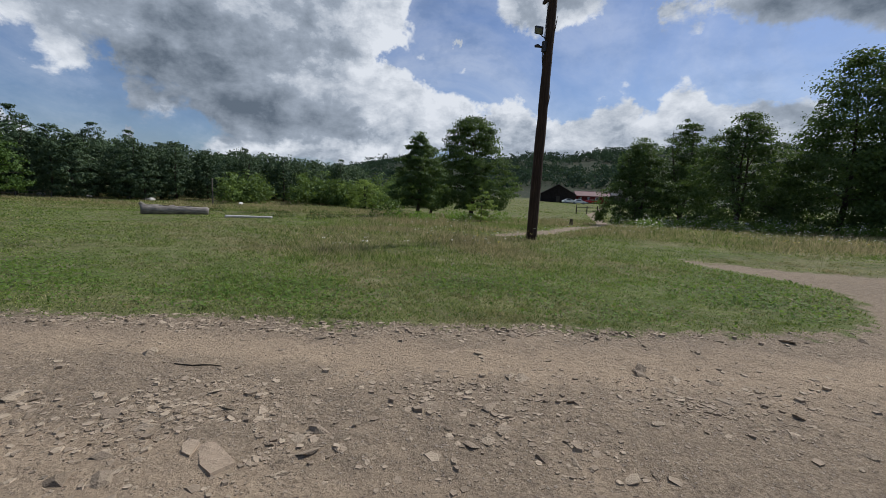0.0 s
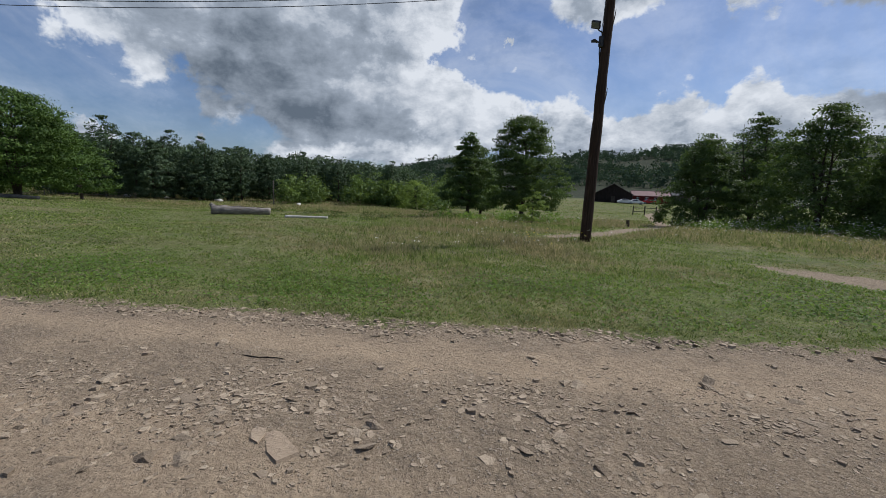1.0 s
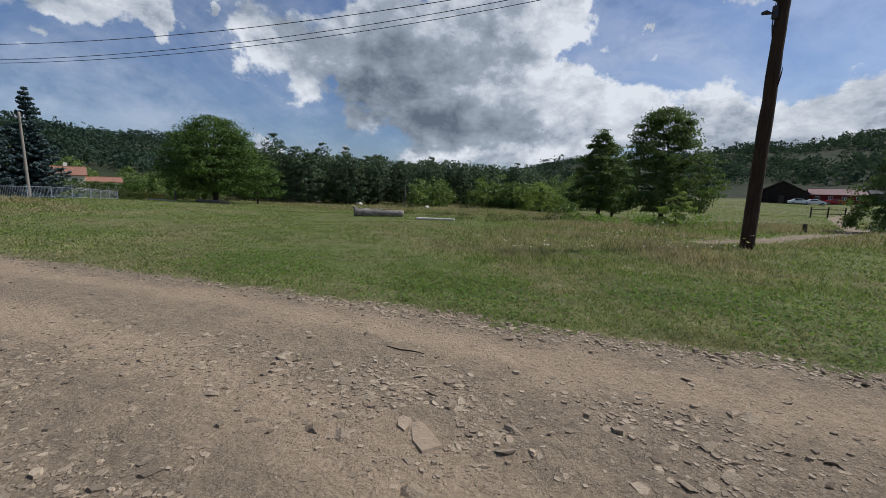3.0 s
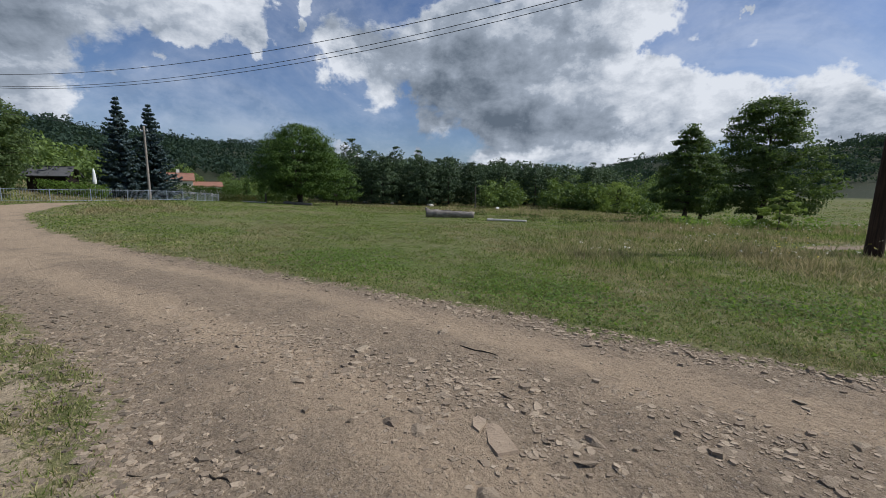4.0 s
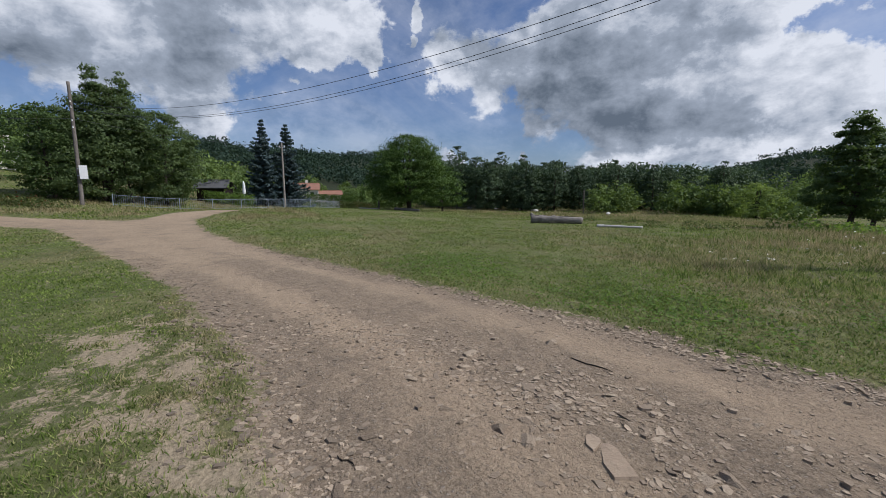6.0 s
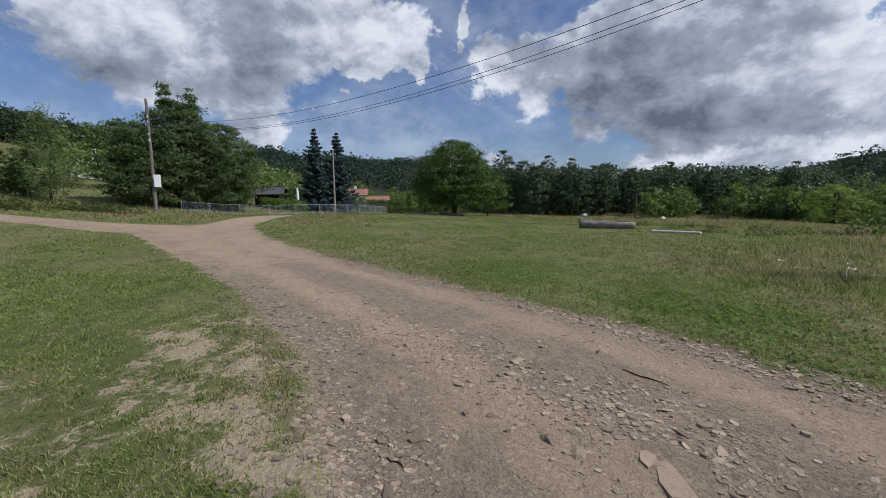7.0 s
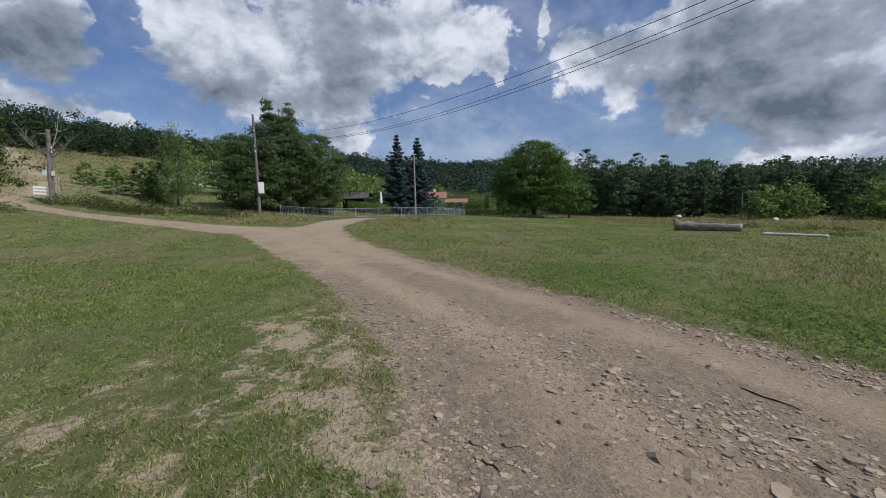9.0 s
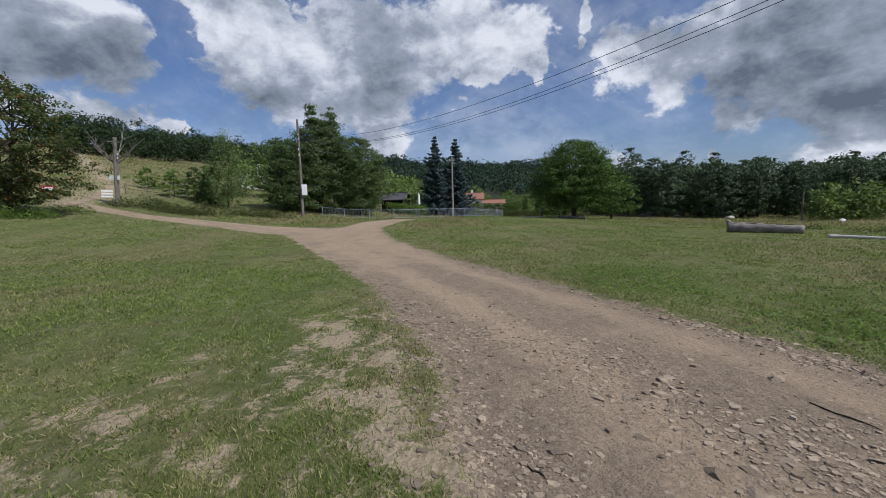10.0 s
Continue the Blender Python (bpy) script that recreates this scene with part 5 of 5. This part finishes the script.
# ---- fences and gates ----
def bar(parent, name, a, b, size, mat):
    a, b = Vector(a), Vector(b)
    bm = bmesh.new()
    tube(bm, [a, b], size, 6)
    return part(name, bm, mat, parent)


def picket_fence(line, height, bay, label):
    """Galvanised fence: posts, two rails and a panel of thin upright bars in every bay."""
    ob = thing("metal_fence", *line[0], z=0.0, label=label, category="fence")
    ox, oy = line[0]
    last = None
    for (ax, ay), (bx, by) in zip(line, line[1:]):
        long = math.hypot(bx - ax, by - ay)
        bays = max(1, round(long / bay))
        for i in range(bays + 1):
            f = i / bays
            x, y = ax + (bx - ax) * f, ay + (by - ay) * f
            z = float(terrain(x, y))
            here = (x - ox, y - oy, z)
            if last is None or (Vector(here) - Vector(last)).length > 0.2:
                bar(ob, "post", (here[0], here[1], z - 0.1), (here[0], here[1], z + height + 0.08), 0.035, METAL)
                if last is not None:
                    for h in (height, 0.12):
                        bar(ob, "rail", (last[0], last[1], last[2] + h), (here[0], here[1], here[2] + h), 0.018, METAL)
                    bm = bmesh.new()
                    steps = int((Vector(here) - Vector(last)).length / 0.16)
                    for s in range(1, steps):
                        p = Vector(last).lerp(Vector(here), s / steps)
                        box(bm, (0.012, 0.012, height - 0.14), (p.x, p.y, p.z + 0.5 * height + 0.06))
                    part("panel", bm, METAL, ob, "panel of thin galvanised bars")
                last = here
    return ob


picket_fence([(-46.6, -7.0), (-45.9, -4.6), (-45.6, 0.8), (-46.2, 5.9), (-54.5, 13.4), (-60.0, 17.2)], 1.0, 2.5, "low galvanised metal fence along the gardens")


def rail_fence(line, height, rails, label, mat=GREY_WOOD, name="pasture_fence", radius=0.05):
    ob = thing(name, *line[0], z=0.0, label=label, category="fence")
    ox, oy = line[0]
    pts = [Vector((x - ox, y - oy, float(terrain(x, y)))) for x, y in line]
    for p in pts:
        bar(ob, "post", p - Vector((0, 0, 0.15)), p + Vector((0, 0, height)), radius, mat)
    for a, b in zip(pts, pts[1:]):
        for h in rails:
            bar(ob, "rail", a + Vector((0, 0, h)), b + Vector((0, 0, h)), radius * 0.6, mat)
    return ob


rail_fence([(7.9, 79.0), (9.4, 80.6), (11.0, 82.4), (12.6, 84.2)][:1] + [(10.0, 81.5), (12.2, 84.3)], 1.55, (0.55, 1.2), "dark wooden field gate with three posts", BARN_WOOD, "field_gate", 0.09)
rail_fence([(-52.5, -20.5 - 2.4 * i) for i in range(5)], 1.1, (0.5, 0.95), "grey wooden pasture fence on the slope")
rail_fence([(-64 - 3 * i, 44 - 2.2 * i) for i in range(4)], 0.9, (0.4, 0.8), "low grey wooden fence under the pines")


# ---- buildings ----
def house(name, x, y, turn, long, wide, eaves, ridge, wall_mat, roof_mat, label, windows=3, category="house", boards=False, chimney=True):
    """A gabled house; its ridge runs along local x."""
    ob = thing(name, x, y, turn=turn, label=label, category=category)
    bm = bmesh.new()
    hw, hl = wide / 2, long / 2
    prof = [(-hw, -0.6), (hw, -0.6), (hw, eaves), (0, ridge), (-hw, eaves)]
    a = [bm.verts.new((-hl, py, pz)) for py, pz in prof]
    b = [bm.verts.new((hl, py, pz)) for py, pz in prof]
    bm.faces.new(a[::-1])
    bm.faces.new(b)
    for i in range(5):
        j = (i + 1) % 5
        bm.faces.new((a[i], a[j], b[j], b[i]))
    part("wall", bm, wall_mat, ob)
    slope = math.hypot(hw + 0.4, (ridge - eaves) * (hw + 0.4) / hw)
    tilt = math.degrees(math.atan2(ridge - eaves, hw))
    roof = None
    for s in (-1, 1):
        bm = box(bmesh.new(), (long + 0.8, slope, 0.12), (0, s * (hw + 0.4) / 2, ridge - (ridge - eaves) * (hw + 0.4) / hw / 2 + 0.09), (-s * tilt, 0, 0), 0.01)
        side = part("roof", bm, roof_mat, ob)
        roof = roof or side
        for i in range(int(long / 1.2)):
            fx = -hl + 0.6 + i * 1.2
            rib = box(bmesh.new(), (0.07, slope, 0.05), (fx, s * (hw + 0.4) / 2, ridge - (ridge - eaves) * (hw + 0.4) / hw / 2 + 0.17), (-s * tilt, 0, 0))
            part("roof_seam", rib, roof_mat, side)
    part("ridge_cap", box(bmesh.new(), (long + 0.8, 0.3, 0.1), (0, 0, ridge + 0.16), (0, 0, 0), 0.03), roof_mat, ob)
    if chimney:
        part("chimney", box(bmesh.new(), (0.6, 0.6, 1.2), (hl * 0.4, 0.5, ridge + 0.3), (0, 0, 0), 0.02), WALL_WHITE, roof)
    for s in (-1, 1):
        for i in range(windows):
            fx = -hl + long * (i + 0.5) / windows
            w = part("window", box(bmesh.new(), (0.9, 0.06, 0.9), (fx, s * (hw + 0.02), eaves * 0.6), (0, 0, 0), 0.01), WHITE_PAINT, ob)
            for q in (-0.21, 0.21):
                part("pane", box(bmesh.new(), (0.36, 0.03, 0.76), (fx + q, s * (hw + 0.055), eaves * 0.6)), GLASS, w)
    if boards:
        for s in (-1, 1):
            for i in range(int(wide / 0.8)):
                fy = -hw + 0.4 + i * 0.8
                top = eaves + (ridge - eaves) * (1 - abs(fy) / hw)
                part("batten", box(bmesh.new(), (0.05, 0.06, top + 0.2), (s * (hl + 0.02), fy, top / 2 - 0.1)), wall_mat, ob)
    part("door", box(bmesh.new(), (0.06, 1.1, 2.0), (-hl - 0.02, 0, 1.0), (0, 0, 0), 0.01), BARK, ob)
    return ob


house("barn", 7.3, 146, 90, 16, 10.8, 2.6, 5.6, BARN_WOOD, DARK_ROOF, "dark wooden barn with a broad gable facing the field", 0, "barn", True, False)
house("farm_building", 18.5, 148, 3, 10.4, 7, 2.3, 3.7, RED_WOOD, PINK_ROOF, "long red wooden farm building with a faded pink roof", 4, "barn", False, False)
house("farm_shed", 27.4, 150, 3, 5, 6, 2.6, 4.4, GREY_WOOD, GREY_ROOF, "small grey wooden shed beside the red building", 0, "shed", False, False)
house("village_house", -107.7, 20.6, 78, 9, 8, 2.4, 3.9, WALL_WHITE, TILE, "low white house with an orange tiled roof", 3)
house("village_house", -106.7, 26.0, 78, 9, 6, 1.9, 2.8, WALL_WHITE, TILE, "long low annexe with a pale orange tiled roof", 3, "house", False, False)
house("garden_shed", -62.0, 1.4, 70, 3.2, 3.6, 1.9, 2.75, BARN_WOOD, GREY_ROOF, "dark wooden garden shed with a grey roof", 0, "shed", False, False)
house("village_house", -82.5, -24.5, 20, 6, 5, 2.3, 3.9, WALL_WHITE, TILE, "small white house with an orange roof among trees", 2)


def car(x, y, turn, paint, label):
    ob = thing("car", x, y, turn=turn, label=label, category="car")
    bm = bmesh.new()
    side = [(-2.1, 0.35), (-2.15, 0.8), (-1.9, 0.95), (-1.5, 1.0), (-0.95, 1.42), (0.45, 1.45), (1.1, 1.0), (1.95, 0.85), (2.15, 0.6), (2.1, 0.35)]
    l = [bm.verts.new((px, -0.84 + 0.12 * (pz > 1.2), pz)) for px, pz in side]
    r = [bm.verts.new((px, 0.84 - 0.12 * (pz > 1.2), pz)) for px, pz in side]
    bm.faces.new(l)
    bm.faces.new(r[::-1])
    for i in range(len(side)):
        j = (i + 1) % len(side)
        bm.faces.new((l[j], l[i], r[i], r[j]))
    bmesh.ops.bevel(bm, geom=list(bm.edges), offset=0.05, segments=2, affect="EDGES")
    body = part("body", bm, paint, ob)
    for s in (-1, 1):
        part("side_window", box(bmesh.new(), (1.5, 0.03, 0.32), (-0.3, s * 0.80, 1.2), (s * 14, 0, 0), 0.01), GLASS, body)
        part("headlight", box(bmesh.new(), (0.06, 0.34, 0.14), (2.1, s * 0.6, 0.68), (0, 0, 0), 0.02), LENS, body)
    part("windscreen", box(bmesh.new(), (0.03, 1.25, 0.66), (0.80, 0, 1.24), (0, -55, 0), 0.01), GLASS, body)
    for sx in (-1.3, 1.3):
        for sy in (-0.8, 0.8):
            bm = bmesh.new()
            tube(bm, [(sx, sy - 0.1, 0.31), (sx, sy + 0.1, 0.31)], 0.31, 16)
            wheel = part("wheel", bm, RUBBER, ob)
            bm = bmesh.new()
            tube(bm, [(sx, sy - 0.11, 0.31), (sx, sy + 0.11, 0.31)], 0.18, 12)
            part("rim", bm, METAL, wheel)
    return ob


car(17.6, 141.5, 200, RED_PAINT, "red hatchback parked by the red farm building")
car(10.6, 134.5, 10, WHITE_PAINT, "white car parked in front of the dark barn")
car(13.6, 135.5, 8, WHITE_PAINT, "white car parked beside the barn yard")


# ---- hedges, signs and the old pole ----
def hedge(line, height, width, seed, label, mat=ROUND):
    """A clipped hedge, one leafy mass on short stems."""
    rng = np.random.default_rng(seed)
    ob = thing("hedge", *line[0], z=0.0, label=label, category="hedge")
    (ox, oy), (ex, ey) = line
    m = int(260 * math.hypot(ex - ox, ey - oy) * height)
    f = rng.uniform(0, 1, m)
    x, y = ox + (ex - ox) * f, oy + (ey - oy) * f
    top = height * (1 + 0.07 * np.sin(f * 40) + 0.05 * np.sin(f * 97))
    pts = np.stack([x - ox + rng.uniform(-width, width, m) / 2, y - oy + rng.uniform(-width, width, m) / 2, terrain(x, y) + top * rng.uniform(0.02, 1, m) ** 0.7], 1)
    me = sheet_mesh("foliage", leaf_quads(pts, rng.normal(0, 0.5, pts.shape), 0.2, rng), quads(m), mat)
    new("foliage", me).parent = ob
    for i in range(6):
        g = (i + 0.5) / 6
        px, py = (ex - ox) * g, (ey - oy) * g
        z = float(terrain(ox + px, oy + py))
        bar(ob, "stem", (px, py, z - 0.1), (px, py, z + height * 0.7), 0.04, BARK)
    return ob


hedge([(-82.0, 14.6), (-78.6, 25.5)], 2.5, 1.2, 301, "dark green clipped thuja hedge in front of the house")
hedge([(-58.2, 0.2), (-57.6, 5.4)], 1.5, 1.0, 302, "bright green clipped hedge behind the fence", BUSH)
hedge([(-60.5, 17.4), (-64.5, 24.0)], 1.0, 0.8, 303, "low brown-green hedge continuing the fence line", RUSTY)
tree("thuja", -76.0, 26.2, 4.6, 0.65, "birch", ROUND, 311, "narrow columnar green thuja beside the hedge", "conifer", start=0.02, clumps=60, leaves=30, leaf=0.2, trunk=0.06, flat=1.3, lump=0.1)
tree("thuja", -75.0, 28.4, 4.4, 0.65, "birch", ROUND, 312, "narrow columnar green thuja beside the hedge", "conifer", start=0.02, clumps=60, leaves=30, leaf=0.2, trunk=0.06, flat=1.3, lump=0.1)


def parasol(x, y):
    ob = thing("garden_parasol", x, y, label="closed white garden parasol standing in a shady garden", category="parasol")
    bar(ob, "pole", (0, 0, -0.1), (0, 0, 3.2), 0.03, METAL)
    bm = bmesh.new()
    tube(bm, [(0, 0, 1.6), (0, 0, 1.8), (0, 0, 2.6), (0, 0, 3.0), (0, 0, 3.25)], [0.16, 0.2, 0.17, 0.12, 0.02], 10)
    part("canopy", bm, WHITE_PAINT, ob, "folded white cloth")


parasol(-58.8, 4.6)


def old_pole():
    x, y = -42.0, -24.85
    ob = thing("old_pole", x, y, label="weathered grey pole with sign plates and insulator arms", category="utility pole")
    ob.matrix_basis = ob.matrix_basis @ pose(0, 0, 0, -2.2, -1.25, 0)
    pole_shaft(6.3, 0.2, 0.15, GREY_WOOD, ob, rough=0.03)
    part("side_post", tube(bmesh.new(), [(0.34, 0.1, -0.1), (0.32, 0.08, 3.0), (0.24, 0.05, 4.3)], [0.12, 0.11, 0.09], 9), GREY_WOOD, ob)
    for z, long in ((5.9, 1.1), (4.6, 0.9), (4.25, 0.8)):
        part("crossarm", box(bmesh.new(), (0.09, long, 0.1), (0.05, 0, z), (0, 0, 28), 0.01), GREY_WOOD, ob)
    for z in (4.35, 4.7):
        insulator(ob, (0.22, 0.3, z))
    part("plate", box(bmesh.new(), (0.04, 0.8, 0.42), (0.30, 0.0, 2.6), (0, 0, 28), 0.01), GREEN_PLATE, ob, "pale green sign plate")
    for i in range(3):
        part("arrow_board", box(bmesh.new(), (0.04, 0.85, 0.16), (0.22, -0.75, 0.85 + 0.26 * i), (0, 0, 28), 0.01), WHITE_PAINT, ob, "white direction board")


def bare_tree():
    rng = random.Random(17)
    ob = thing("dead_tree", -43.0, -25.4, label="bare dead tree with crooked grey branches", category="dead tree")
    part("trunk", tube(bmesh.new(), [(0, 0, -0.1), (0.1, 0, 2.2), (0.0, 0.1, 4.4)], [0.16, 0.13, 0.1], 9), GREY_WOOD, ob)
    for a, out, top in ((65, 1.9, 7.6), (100, 2.6, 6.4), (250, 2.7, 6.6), (285, 1.6, 6.0), (70, 2.4, 5.4), (270, 2.2, 7.2)):
        c, s = math.cos(radians(a)), math.sin(radians(a))
        pts = [(0, 0.05, 3.6 + rng.random() * 0.6)]
        for f in (0.35, 0.65, 1.0):
            pts.append((c * out * f + rng.uniform(-0.15, 0.15), s * out * f + rng.uniform(-0.15, 0.15), pts[0][2] + (top - pts[0][2]) * f ** 1.3))
        bm = tube(bmesh.new(), pts, [0.07, 0.045, 0.03, 0.01], 6)
        for p in pts[1:3]:
            for _ in range(3):
                tube(bm, [p, (p[0] + rng.uniform(-0.5, 0.5), p[1] + rng.uniform(-0.8, 0.8), p[2] + rng.uniform(0.3, 0.9))], [0.03, 0.006], 4)
        part("branch", bm, PALE_WOOD if a == 65 else GREY_WOOD, ob)


def red_board():
    ob = thing("red_sign", -40.1, -29.2, turn=35, label="red sign board with a white stripe on two posts", category="sign")
    for s in (-0.35, 0.35):
        bar(ob, "post", (0, s, -0.1), (0, s, 1.5), 0.035, GREY_WOOD)
    board = part("board", box(bmesh.new(), (0.04, 1.0, 0.62), (0.055, 0, 1.25), (0, 0, 0), 0.01), RED_SIGN, ob)
    part("stripe", box(bmesh.new(), (0.006, 0.7, 0.09), (0.081, 0, 1.32)), WHITE_PAINT, board)
    part("stripe", box(bmesh.new(), (0.006, 0.5, 0.07), (0.081, 0, 1.16)), WHITE_PAINT, board)


old_pole()
bare_tree()
red_board()
